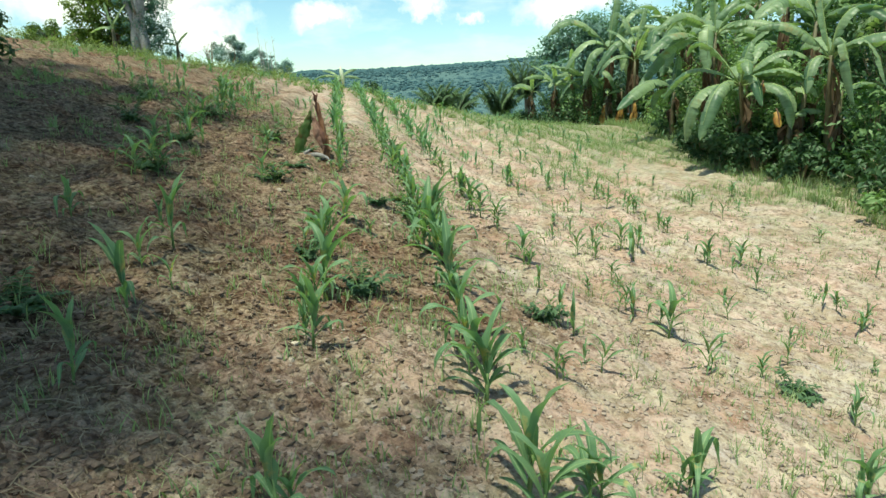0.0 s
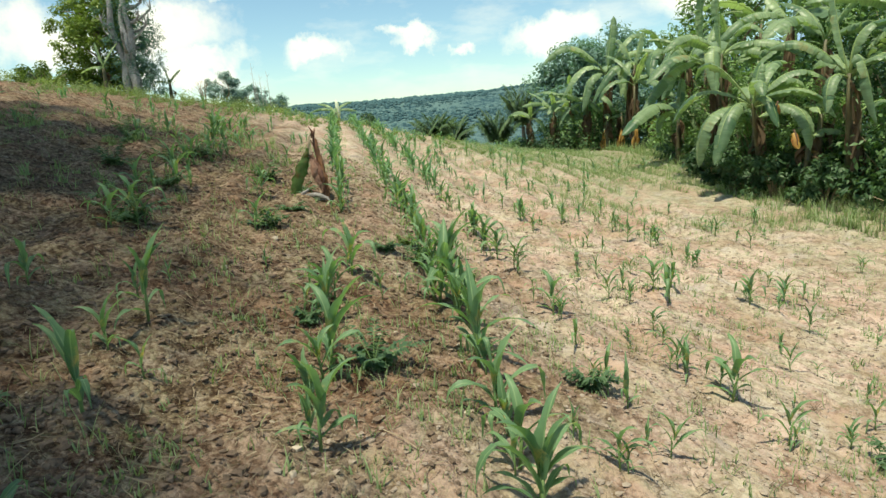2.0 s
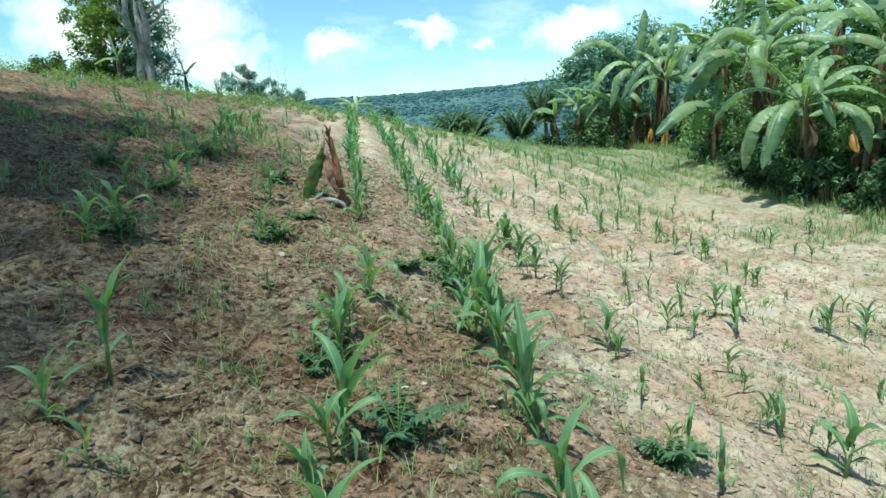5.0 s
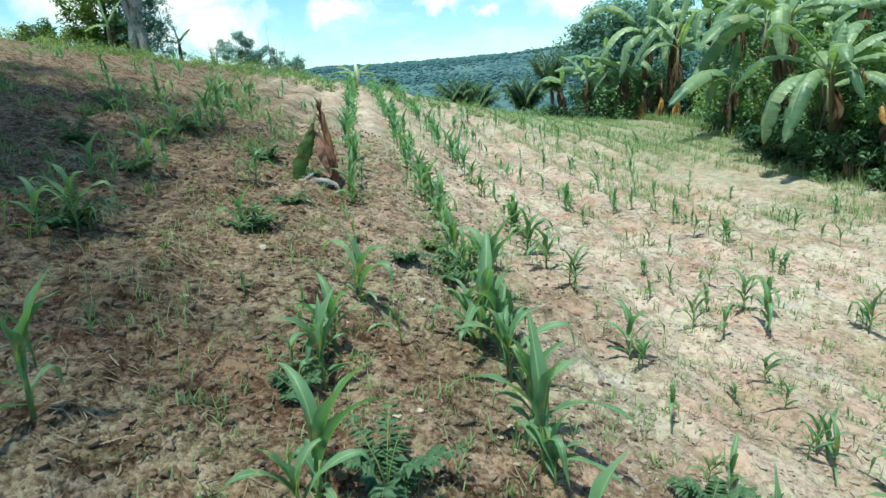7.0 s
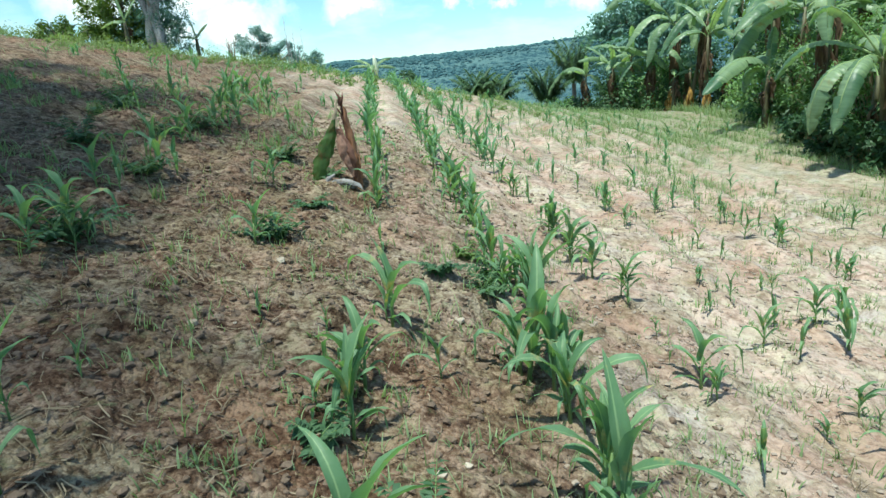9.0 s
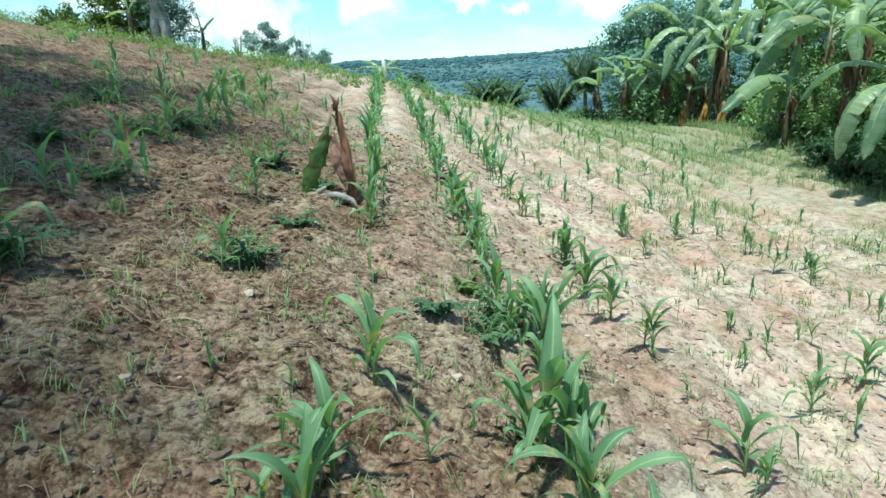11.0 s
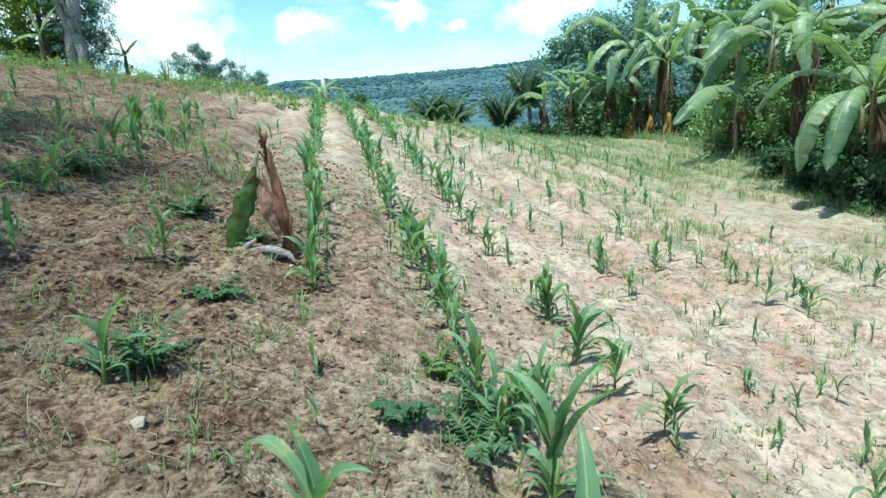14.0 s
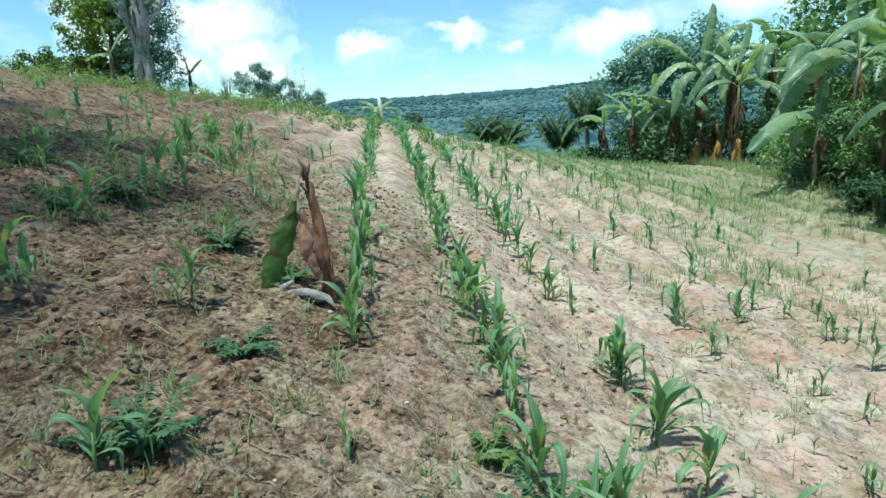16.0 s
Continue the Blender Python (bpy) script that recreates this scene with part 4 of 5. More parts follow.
def tree(at, seed, tall, crown_r, crown_h, label, mat, bark, trunk_r=0.16, limbs=9, clumps=70, per=90, leaf=0.17, fork=0.4, clump_r=0.55, name="tree", aspect=0.4):
    """A tapered trunk, limbs that branch, and a crown of many small leaves."""
    rng = random.Random(seed)
    ob = thing(name, at, label, "tree")
    tr, cr = Geo(), Geo()
    base = tall - crown_h
    pts = [Vector((0, 0, -0.3))]
    for i in range(1, 7):
        pts.append(Vector((rng.uniform(-0.12, 0.12) * i * 0.4, rng.uniform(-0.12, 0.12) * i * 0.4, tall * 0.9 * i / 6)))
    tr.tube(pts, [trunk_r * (1.15 - 0.95 * i / 6) for i in range(7)], 9)
    ends = []
    for i in range(limbs):
        h = base * 0.8 + (tall * 0.85 - base * 0.8) * (i + 0.5) / limbs
        s = pts[0].lerp(pts[-1], h / (tall * 0.9))
        a = i * 2.4 + rng.uniform(-0.4, 0.4)
        q = (h - base) / max(0.1, crown_h)
        reach = crown_r * rng.uniform(0.6, 0.95) * math.sqrt(max(0.08, 1 - (2 * q - 0.9) ** 2 * 0.8))
        e = s + Vector((math.cos(a) * reach, math.sin(a) * reach, rng.uniform(0.1, 0.5) * reach))
        mid = s.lerp(e, 0.5) + Vector((0, 0, 0.12 * reach))
        tr.tube([s, mid, e], [trunk_r * 0.42, trunk_r * 0.26, trunk_r * 0.07], 6)
        ends += [e, mid.lerp(e, 0.5)]
        for _ in range(3):
            t = mid.lerp(e, rng.random()) + Vector((rng.uniform(-1, 1), rng.uniform(-1, 1), rng.uniform(-0.3, 0.9))) * reach * 0.35
            tr.tube([mid, t], [trunk_r * 0.16, trunk_r * 0.04], 5)
            ends.append(t)
    for i in range(clumps):
        c = rng.choice(ends) + Vector((rng.gauss(0, 1), rng.gauss(0, 1), rng.gauss(0, 0.8))) * crown_r * 0.14
        leaf_cloud(cr, rng, c, clump_r * rng.uniform(0.6, 1.3), per, leaf, 0.75, aspect)
    part("trunk", tr, bark, ob)
    part("crown", cr, mat, ob)
    return ob


tree(on_land(-12.85, 24.8), 41, 3.9, 1.4, 3.8, "leafy green tree with a dense low crown on the brow", M_TREE, M_BARK, trunk_r=0.10, limbs=22, clumps=230, per=80, leaf=0.16, clump_r=0.36)


def pale_tree(at):
    """Two pale stems from one foot, crooked limbs, few leaves."""
    rng = random.Random(77)
    ob = thing("tree", at, "old tree with twin pale grey trunks and crooked limbs", "tree")
    for sx, top in ((-0.20, 4.8), (0.14, 4.5), (0.02, 3.4)):
        g = Geo()
        pts = [Vector((sx * 0.6, 0, -0.3))] + [Vector((sx + 0.09 * math.sin(i * 1.7 + 9 * sx) - 0.035 * i * (sx < 0) + 0.012 * i * (sx > 0.1), 0.1 * math.sin(i), top * i / 8)) for i in range(1, 9)]
        g.tube(pts, [0.150 - 0.011 * i + 0.024 * math.sin(i * 2.1 + 5 * sx) for i in range(9)], 10)
        trunk = part("trunk", g, M_PALEBARK, ob)
        for i in range(8):
            s = pts[3].lerp(pts[-1], min(1.0, i / 5 + rng.uniform(0, 0.15)))
            a = rng.uniform(-1.3, 1.3) + (0 if sx > 0 else math.pi)
            r = rng.uniform(0.35, 1.15)
            b = Geo()
            b.tube([s, s + Vector((math.cos(a) * r * 0.55, math.sin(a) * r * 0.5, 0.02 * r)), s + Vector((math.cos(a) * r, math.sin(a) * r, 0.35 * r)), s + Vector((math.cos(a) * r * 1.05, math.sin(a) * r, 0.8 * r))],
                   [0.06, 0.05, 0.035, 0.012], 6)
            for q in range(3):
                e = s + Vector((math.cos(a) * r, math.sin(a) * r, 0.4 * r))
                b.tube([e, e + Vector((rng.uniform(-0.3, 0.3), rng.uniform(-0.3, 0.3), rng.uniform(0.1, 0.4)))], [0.02, 0.005], 5)
            part("limb", b, M_PALEBARK, trunk)
    g = Geo()
    for i in range(430):
        c = Vector((rng.gauss(0.1, 0.55), rng.gauss(0.25, 0.40), rng.uniform(0.2, 4.8))) if i < 260 else Vector((rng.gauss(0.45, 0.28), rng.gauss(0.5, 0.3), rng.uniform(0.1, 2.4)))
        if c.z > 2.6 and rng.random() < 0.4:
            c.y -= 0.6
        leaf_cloud(g, rng, c, rng.uniform(0.12, 0.30), 30, 0.075, 0.8)
    part("crown", g, M_BLUETREE, ob)


bush(on_land(-14.4, 23.8), 652, 1.0, 0.8, "yellow-green shrub below the leafy tree", M_TREE, 0.13, 18, 90)
pale_tree(on_land(-11.15, 23.6))
banana_plant(on_land(-11.6, 22.6), 341, 0.85, 4, "small banana plant with yellow-green leaves below the tree", 1, None,
             [(PI, 0.45, 0.9), (PI - 0.5, 1.35, 0.2), (0.6, 1.25, 0.4), (-1.4, 0.7, 1.2, 0.5)], 0.95)
banana_plant(on_land(-10.4, 25.0), 342, 0.7, 4, "small pale banana plant beside bare twigs", 1, None,
             [(PI - 0.2, 1.48, 0.15), (0.4, 1.2, 0.5), (-1.2, 0.9, 1.0, 0.6), (PI + 0.3, 0.9, 1.0, 0.6)], 0.8)


def twig_shrub(at, seed, tall, count, label, wide=0.5):
    rng = random.Random(seed)
    ob = thing("bare_shrub", at, label, "shrub")
    for i in range(count):
        g = Geo()
        a, r = rng.uniform(0, 6.3), wide * rng.random()
        e = Vector((math.cos(a) * r, math.sin(a) * r, tall * rng.uniform(0.6, 1)))
        g.tube([(0.1 * e.x, 0.1 * e.y, -0.2), tuple(e * 0.5), tuple(e)], [0.018, 0.012, 0.004], 5)
        for _ in range(4):
            s = e * rng.uniform(0.4, 0.9)
            g.tube([s, s + Vector((rng.uniform(-0.25, 0.25), rng.uniform(-0.25, 0.25), rng.uniform(0.1, 0.3)))], [0.007, 0.002], 4)
        part("branch", g, M_TWIG, ob)


def rolled_leaf(at, low, tall):
    """A pale new leaf still rolled, standing up from its sheath."""
    ob = thing("rolled_leaf", on_land(*at), "pale white rolled new leaf standing upright", "leaf")
    g = Geo()
    g.tube([(0, 0, -0.1), (0.01, 0, low * 0.7), (0.02, 0, low)], [0.035, 0.03, 0.03], 7)
    part("stalk", g, M_RIB, ob)
    g = Geo()
    g.tube([(0.02, 0, low - 0.05), (0.0, 0, low + 0.2 * tall), (-0.04, 0, low + 0.6 * tall), (-0.07, 0, low + 0.8 * tall)], [0.04, 0.10, 0.085, 0.02], 9)
    part("blade", g, M_PALELEAF, ob, "whitish rolled blade")


twig_shrub(on_land(-9.4, 25.6), 71, 1.3, 7, "bare brown twigs of a dry shrub on the brow")
for i, (x, dz) in enumerate(((-8.62, 4.5), (-8.50, 3.7), (-8.30, 4.0), (-8.12, 3.5), (-7.95, 4.1))):
    g = Geo()
    z0 = land(x, 30)
    p = thing("pole", (x, 30, z0), "thin bare pole standing on the brow", "pole", "poles on the brow")
    g.tube([(0, 0, -0.3), (0.03, 0, (dz - z0) * 0.5), (-0.02, 0, dz - z0)], [0.020, 0.016, 0.007], 6)
    for q in range(5):
        h = (dz - z0) * (0.55 + 0.09 * q)
        g.tube([(0, 0, h), (0.10 * (-1) ** q, 0.03, h + 0.14)], [0.008, 0.003], 4)
    part("shaft", g, M_PALEBARK, p)
for i, (x, y, t) in enumerate(((-9.9, 30, 2.7), (-9.1, 30.5, 2.1), (-8.0, 31, 2.0))):
    tree((x, y, land(x, y)), 360 + i, t, 0.75, t * 0.6, "small feathery tree on the brow", M_HAZED_FEATHER, M_TWIG, trunk_r=0.04, limbs=12, clumps=110, per=70, leaf=0.085, clump_r=0.22)
banana_plant(on_land(-4.7, 28.6), 343, 0.9, 5, "yellow-green banana plant behind the brow", 1, None,
             [(PI, 0.6, 0.9), (0.1, 0.6, 0.9), (-1.5, 0.7, 1.1), (PI - 0.6, 0.9, 0.8), (0.7, 0.9, 0.7)], 1.1)
rolled_leaf((-4.55, 28.5), 0.65, 0.95)
bush(on_land(-3.5, 29.5), 651, 0.55, 1.5, "dark green bush behind the brow", M_DARKBUSH, 0.10, 14, 90)
tree(on_land(-9.2, 62.0), 364, 6.5, 2.6, 4.5, "dark round tree beyond the brow", M_DARKBUSH, M_BARK, limbs=12, clumps=60, per=70, leaf=0.30, clump_r=0.9)
tree(on_land(8.9, 36.0), 43, 8.4, 3.2, 6.5, "dark broad tree behind the banana plants", M_BLUETREE, M_BARK, limbs=22, clumps=320, per=80, leaf=0.26, clump_r=0.8)
tree(on_land(12.5, 27.0), 44, 9.0, 3.6, 7.5, "tall green tree behind the banana plants", M_BUSH, M_BARK, limbs=16, clumps=150, per=90, leaf=0.26, clump_r=0.8)
tree(on_land(13.0, 18.0), 45, 6.8, 3.0, 6.2, "leafy tree behind the banana plants", M_BUSH, M_BARK, limbs=16, clumps=150, per=90, leaf=0.22, clump_r=0.7)


def palm(at, seed, tall, label, fronds=22, reach=2.6, splay=0.8):
    rng = random.Random(seed)
    ob = thing("coconut_palm", at, label, "palm tree", "palms beyond the field")
    g = Geo()
    g.tube([(0, 0, -0.5), (0.1, 0, tall * 0.5), (0.05, 0.1, tall)], [0.17, 0.14, 0.12], 8)
    part("trunk", g, M_BARK, ob)
    for i in range(fronds):
        az = i * 2.4 + rng.uniform(-0.3, 0.3)
        a = 1.52 - splay * i / fronds + rng.uniform(-0.1, 0.1)
        out, side = Vector((math.cos(az), math.sin(az), 0)), Vector((-math.sin(az), math.cos(az), 0))
        p, line = Vector((0.05, 0.1, tall)), []
        ln = reach * rng.uniform(0.8, 1.1)
        for k in range(15):
            line.append(p.copy())
            p = p + (out * math.cos(a) + Vector((0, 0, math.sin(a)))) * ln / 14
            a -= (0.055 + 0.004 * k) * (0.35 + 0.8 * splay)
        g = Geo()
        g.tube(line[::2], [0.03 - 0.0035 * k for k in range(8)], 4)
        for k in range(3, 15):
            for e in (0.0, 0.33, 0.67):
                q = line[k - 1].lerp(line[k], e)
                for sg in (1, -1):
                    d = (side * sg + out * 0.7 + Vector((0, 0, rng.uniform(-0.9, -0.2)))).normalized()
                    l = 0.75 * math.sin(math.pi * min(1, 0.15 + k / 17)) * reach / 2.6
                    g.leaf(q, d, Vector((0, 0, 1)), l, 0.10)
        part("frond", g, M_PALM, ob)
    return ob


palm((-0.5, 45, land(-0.5, 45)), 81, -0.1 - land(-0.5, 45), "coconut palm rising from behind the brow")
palm((1.0, 48, land(1.0, 48)), 82, -0.5 - land(1.0, 48), "coconut palm rising from behind the brow")
palm((5.3, 40, land(5.3, 40)), 83, 0.6 - land(5.3, 40), "coconut palm beside the banana plants", 14, 3.0, 0.35)
palm((3.2, 36, land(3.2, 36)), 84, -0.2 - land(3.2, 36), "low coconut palm beside the banana plants", 14, 2.2, 0.5)
palm((-17.0, 27, land(-17, 27)), 85, 3.9 - land(-17, 27), "coconut palm beyond the bank", 14, 1.0)
# trees beside the path whose thin shade lies over the bank
for i, (x, y, t, r, c, q, w) in enumerate(((-3.9, 0.2, 8.0, 2.3, 130, 50, 0.9), (-5.75, 3.95, 8.4, 3.1, 132, 46, 1.0), (-7.02, 6.75, 8.8, 3.4, 182, 55, 0.8), (-9.6, 10.0, 8.6, 3.3, 95, 60, 0.7), (-10.0, 2.8, 9.0, 3.6, 110, 64, 0.65))):
    tree(on_land(x, y), 51 + i, t, r, 3.6, "spreading shade tree beside the bank", M_TREE, M_BARK, limbs=16, clumps=c, per=q, leaf=0.24, clump_r=w)
for i, (x, y, r, h) in enumerate([(8.0, 10.5, 1.3, 1.6), (9.0, 12.8, 1.6, 2.2), (9.2, 14.8, 1.5, 2.9), (8.9, 16.4, 1.8, 2.8), (8.2, 19.2, 1.5, 2.4), (8.6, 21.8, 1.5, 2.2), (8.6, 27.6, 1.6, 2.2),
                                 (9.6, 25.0, 1.9, 3.0), (5.4, 27.6, 1.5, 1.6), (7.6, 8.9, 1.1, 0.9), (10.2, 14.0, 2.0, 3.6), (10.6, 19.0, 2.2, 4.0), (10.6, 11.0, 1.9, 3.0), (10.4, 23.0, 2.2, 4.0),
                                 (4.2, 29.0, 1.4, 1.2), (11.5, 16.0, 2.2, 5.0), (9.0, 7.6, 1.4, 1.6), (6.6, 27.6, 1.6, 2.6), (8.2, 28.0, 1.8, 3.2), (5.2, 29.4, 1.5, 2.0), (10.2, 27.6, 2.0, 3.8), (3.4, 30.0, 1.2, 1.2), (7.9, 14.0, 0.9, 1.5), (8.2, 13.0, 0.9, 1.3), (7.9, 15.8, 0.8, 1.3), (7.9, 18.0, 0.8, 1.5)]):
    # most take the dark leaf, painting in the shaded gaps under the bananas
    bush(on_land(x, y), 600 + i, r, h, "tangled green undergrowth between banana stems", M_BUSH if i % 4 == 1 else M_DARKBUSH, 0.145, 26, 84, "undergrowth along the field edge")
for i, (x, y, r, h) in enumerate([(5.6, 29.4, 0.9, 1.3), (6.4, 30.0, 1.2, 2.1), (4.6, 30.0, 0.8, 0.9), (7.4, 29.4, 1.2, 2.4), (5.6, 31.0, 1.0, 1.9), (7.7, 20.0, 0.9, 1.6), (8.4, 17.0, 1.3, 3.3)]):
    bush(on_land(x, y), 670 + i, r, h, "leafy green shrub with narrow leaves between banana stems", M_BUSH, 0.19, 30, 80, "undergrowth along the field edge", 0.28)
# dark leaf colour stands in for shade below the nearest bananas
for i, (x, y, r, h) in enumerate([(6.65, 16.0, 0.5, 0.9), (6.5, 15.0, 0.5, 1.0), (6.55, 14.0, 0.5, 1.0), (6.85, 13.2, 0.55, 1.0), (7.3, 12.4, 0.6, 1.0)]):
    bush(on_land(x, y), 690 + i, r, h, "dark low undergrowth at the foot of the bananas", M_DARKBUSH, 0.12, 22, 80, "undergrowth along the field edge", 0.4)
for i, (x, y, r, h) in enumerate([(7.6, 15.4, 0.95, 2.9), (7.9, 13.7, 0.9, 2.7), (7.9, 17.7, 1.0, 3.1)]):
    bush(on_land(x, y), 680 + i, r, h, "tall fine-leaved green shrub among the bananas", M_BUSH, 0.095, 44, 100, "undergrowth along the field edge", 0.42)
# added bush; its dark leaves stand in for a patch of shade
bush(on_land(-9.05, 11.6), 650, 0.9, 1.2, "dark green bush standing in for dark shade on the bank", M_DARKBUSH, 0.12, 16, 120)


# ---- the torn banana stump and what lies about ----


def banana_stump():
    x, y = -1.63, 8.15
    ob = thing("banana_stump", (x, y, tilled(x, y)), "dead torn banana stem with curled brown sheaths and one green leaf", "banana stump")
    rng = random.Random(3)

    def crumple(p, k):
        q = p * 16 + Vector((k, 0, 0))
        return p + Vector((noise.noise(q), noise.noise(q + Vector((7, 0, 0))), noise.noise(q + Vector((0, 9, 0))))) * 0.015 + Vector((0, noise.noise(p * 45 + Vector((k, 3, 0))) * 0.010, 0))

    def strip(name, mat, spine, widths, turn, curl, label="", k=0, n=26, m=9, fray=0.14):
        """A curved, crumpled sheath along a spine of points; curl bends it round its length."""
        g, rows = Geo(), []
        for i in range(n):
            s = i / (n - 1) * (len(spine) - 1)
            a = min(int(s), len(spine) - 2)
            p = Vector(spine[a]).lerp(Vector(spine[a + 1]), s - a)
            w = widths[a] + (widths[a + 1] - widths[a]) * (s - a)
            row = []
            for q in np.linspace(-1, 1, m):
                ang = turn + q * curl
                r = w / max(0.3, curl)
                ragged = 1 + fray * noise.noise((i * 22 / n * 0.45, (q > 0) * 3, k)) * abs(q) ** 3
                row.append(crumple(p + Vector((r * (math.sin(ang) - math.sin(turn)), -r * (math.cos(ang) - math.cos(turn)), 0)) * ragged, k))
            rows.append(row)
        g.grid(rows)
        return part(name, g, mat, ob, label)

    strip("sheath", M_SHEATH, [(0.03, 0.02, -0.06), (0.02, 0.03, 0.30), (-0.02, 0.03, 0.58), (-0.06, 0.02, 0.80)], [0.062, 0.056, 0.044, 0.022], 0.2, 1.7, k=1)
    strip("sheath", M_ORANGESHEATH, [(0.065, -0.02, -0.05), (0.06, -0.03, 0.25), (0.03, -0.02, 0.48), (-0.02, 0.0, 0.76)], [0.050, 0.046, 0.040, 0.014], 0.7, 1.3, "orange brown outer sheath", k=2)
    strip("sheath", M_SHEATH, [(0.0, 0.04, -0.05), (0.0, 0.05, 0.30), (-0.05, 0.04, 0.62), (-0.10, 0.03, 0.74)], [0.050, 0.046, 0.032, 0.010], -0.6, 1.3, k=3)
    strip("flap", M_SHEATH, [(0.03, -0.05, 0.10), (-0.02, -0.075, 0.24), (-0.065, -0.085, 0.40), (-0.105, -0.05, 0.56)], [0.020, 0.085, 0.105, 0.045], -0.7, 1.2, "curled reddish brown flap", k=4)
    strip("inner_flap", M_PALESHEATH, [(0.02, -0.09, 0.12), (-0.025, -0.115, 0.26), (-0.055, -0.12, 0.40), (-0.075, -0.09, 0.54)], [0.012, 0.044, 0.050, 0.018], 0.2, 0.7, "pale inner side of the flap", k=12)
    strip("torn_strip", M_STRAW, [(-0.045, -0.07, 0.34), (-0.10, -0.05, 0.52), (-0.115, -0.02, 0.68), (-0.07, 0.0, 0.82)], [0.010, 0.022, 0.018, 0.006], 0.3, 0.8, "straw-coloured torn strip", k=7)
    strip("torn_strip", M_SHEATH, [(0.01, -0.07, 0.30), (-0.03, -0.07, 0.46), (-0.07, -0.055, 0.60)], [0.024, 0.018, 0.006], 0.9, 1.0, k=8)
    strip("torn_strip", M_ORANGESHEATH, [(0.085, -0.04, 0.0), (0.095, -0.05, 0.15), (0.08, -0.04, 0.34)], [0.014, 0.018, 0.005], 0.9, 1.0, k=9)
    g = Geo()
    g.tube([(-0.055, 0.02, 0.76), (-0.06, 0.02, 0.84), (-0.09, 0.0, 0.90)], [0.024, 0.016, 0.003], 6)
    g.tube([(-0.05, 0.0, 0.77), (-0.025, 0.0, 0.84), (-0.02, 0.01, 0.88)], [0.018, 0.012, 0.002], 6)
    part("torn_tip", g, M_SHEATH, ob)
    strip("green_leaf", M_GREENLEAF, [(-0.37, -0.08, -0.03), (-0.30, -0.09, 0.18), (-0.20, -0.08, 0.42), (-0.11, -0.06, 0.64)], [0.048, 0.076, 0.080, 0.020], 0.15, 0.5, "still green piece of leaf", k=5, n=36, m=11, fray=0.28)
    g, rows = Geo(), []
    for i in range(14):                                     # the grey dried sheath curled at the foot
        s = i / 13
        p = Vector((0.05 - 0.28 * s, -0.13 - 0.03 * math.sin(s * 3), 0.005 + 0.075 * math.sin(s * 2.4)))
        w = 0.072 * (1 - 0.45 * s)
        rows.append([crumple(p + Vector((0.02 * q, w * math.cos(q) * 0.5, w * math.sin(q) * 0.7)), 6) for q in np.linspace(-0.6, 3.4, 9)])
    g.grid(rows)
    g.tube([(-0.23, -0.12, 0.03), (-0.22, -0.12, 0.11), (-0.15, -0.11, 0.15)], [0.022, 0.024, 0.010], 8)
    part("dry_husk", g, M_HUSK, ob, "pale grey dried sheath")


banana_stump()


def weed(x, y, seed, radius, height, label, mat=None, leaf=0.05, stems=12):
    """Arching stalks from one foot, each with pairs of leaflets."""
    rng = random.Random(seed)
    ob = thing("weed", (x, y, tilled(x, y)), label, "weed", "weeds between the rows")
    cr = Geo()
    for i in range(stems):
        a, rise = i * 2.4 + rng.uniform(-0.3, 0.3), rng.uniform(0.5, 1.4)
        ln = math.hypot(radius, height) * rng.uniform(0.7, 1.15)
        out = Vector((math.cos(a), math.sin(a), 0))
        p, line = Vector((0, 0, -0.02)), []
        for k in range(10):
            line.append(p.copy())
            p = p + (out * math.cos(rise) + Vector((0, 0, math.sin(rise)))) * ln / 9
            rise -= rng.uniform(0.05, 0.17)
        st = Geo()
        st.tube(line[::3], [0.004, 0.0032, 0.0024, 0.0014], 5)
        part("stalk", st, M_STALK, ob)
        side = Vector((-out.y, out.x, 0))
        for k in range(2, 10):
            for sg in (1, -1):
                for e in (0.0, 0.5):
                    q = line[k - 1].lerp(line[k], e)
                    d = (side * sg + out * rng.uniform(0.2, 0.8) + Vector((0, 0, rng.uniform(-0.35, 0.45)))).normalized()
                    nr = Vector((rng.uniform(-0.4, 0.4), rng.uniform(-0.4, 0.4), 1)).normalized()
                    l = leaf * rng.uniform(0.7, 1.3) * (1.15 - 0.07 * k)
                    cr.leaf(q, d, nr, l, l * 0.52)
    part("foliage", cr, mat or M_WEED, ob)


WEEDS = [(-1.80, 7.22, 0.16, 0.14), (-1.82, 6.36, 0.24, 0.22), (-0.44, 6.26, 0.16, 0.20), (-0.74, 6.32, 0.15, 0.08), (-0.62, 3.98, 0.26, 0.22), (-0.38, 6.5, 0.14, 0.2), (-2.44, 8.65, 0.3, 0.2),
         (-3.4, 9.0, 0.3, 0.25), (-3.9, 7.7, 0.32, 0.3), (-0.58, 6.9, 0.12, 0.12), (-1.09, 4.46, 0.12, 0.10), (-2.78, 5.68, 0.34, 0.36), (-2.16, 2.84, 0.2, 0.16), (-1.9, 8.3, 0.16, 0.2), (-4.6, 9.6, 0.4, 0.35), (0.70, 4.22, 0.18, 0.10), (2.45, 3.9, 0.2, 0.10),
         (-3.62, 8.6, 0.26, 0.3), (-3.0, 7.0, 0.22, 0.22)]
for i, (x, y, r, h) in enumerate(WEEDS):
    weed(x, y, 700 + i, r, h, "low leafy green weed in the dry soil", M_GRASS if i == 9 else None, 0.06 + 0.09 * r, 5 + int(11 * r))

# ---- straw, clods and low grass ----


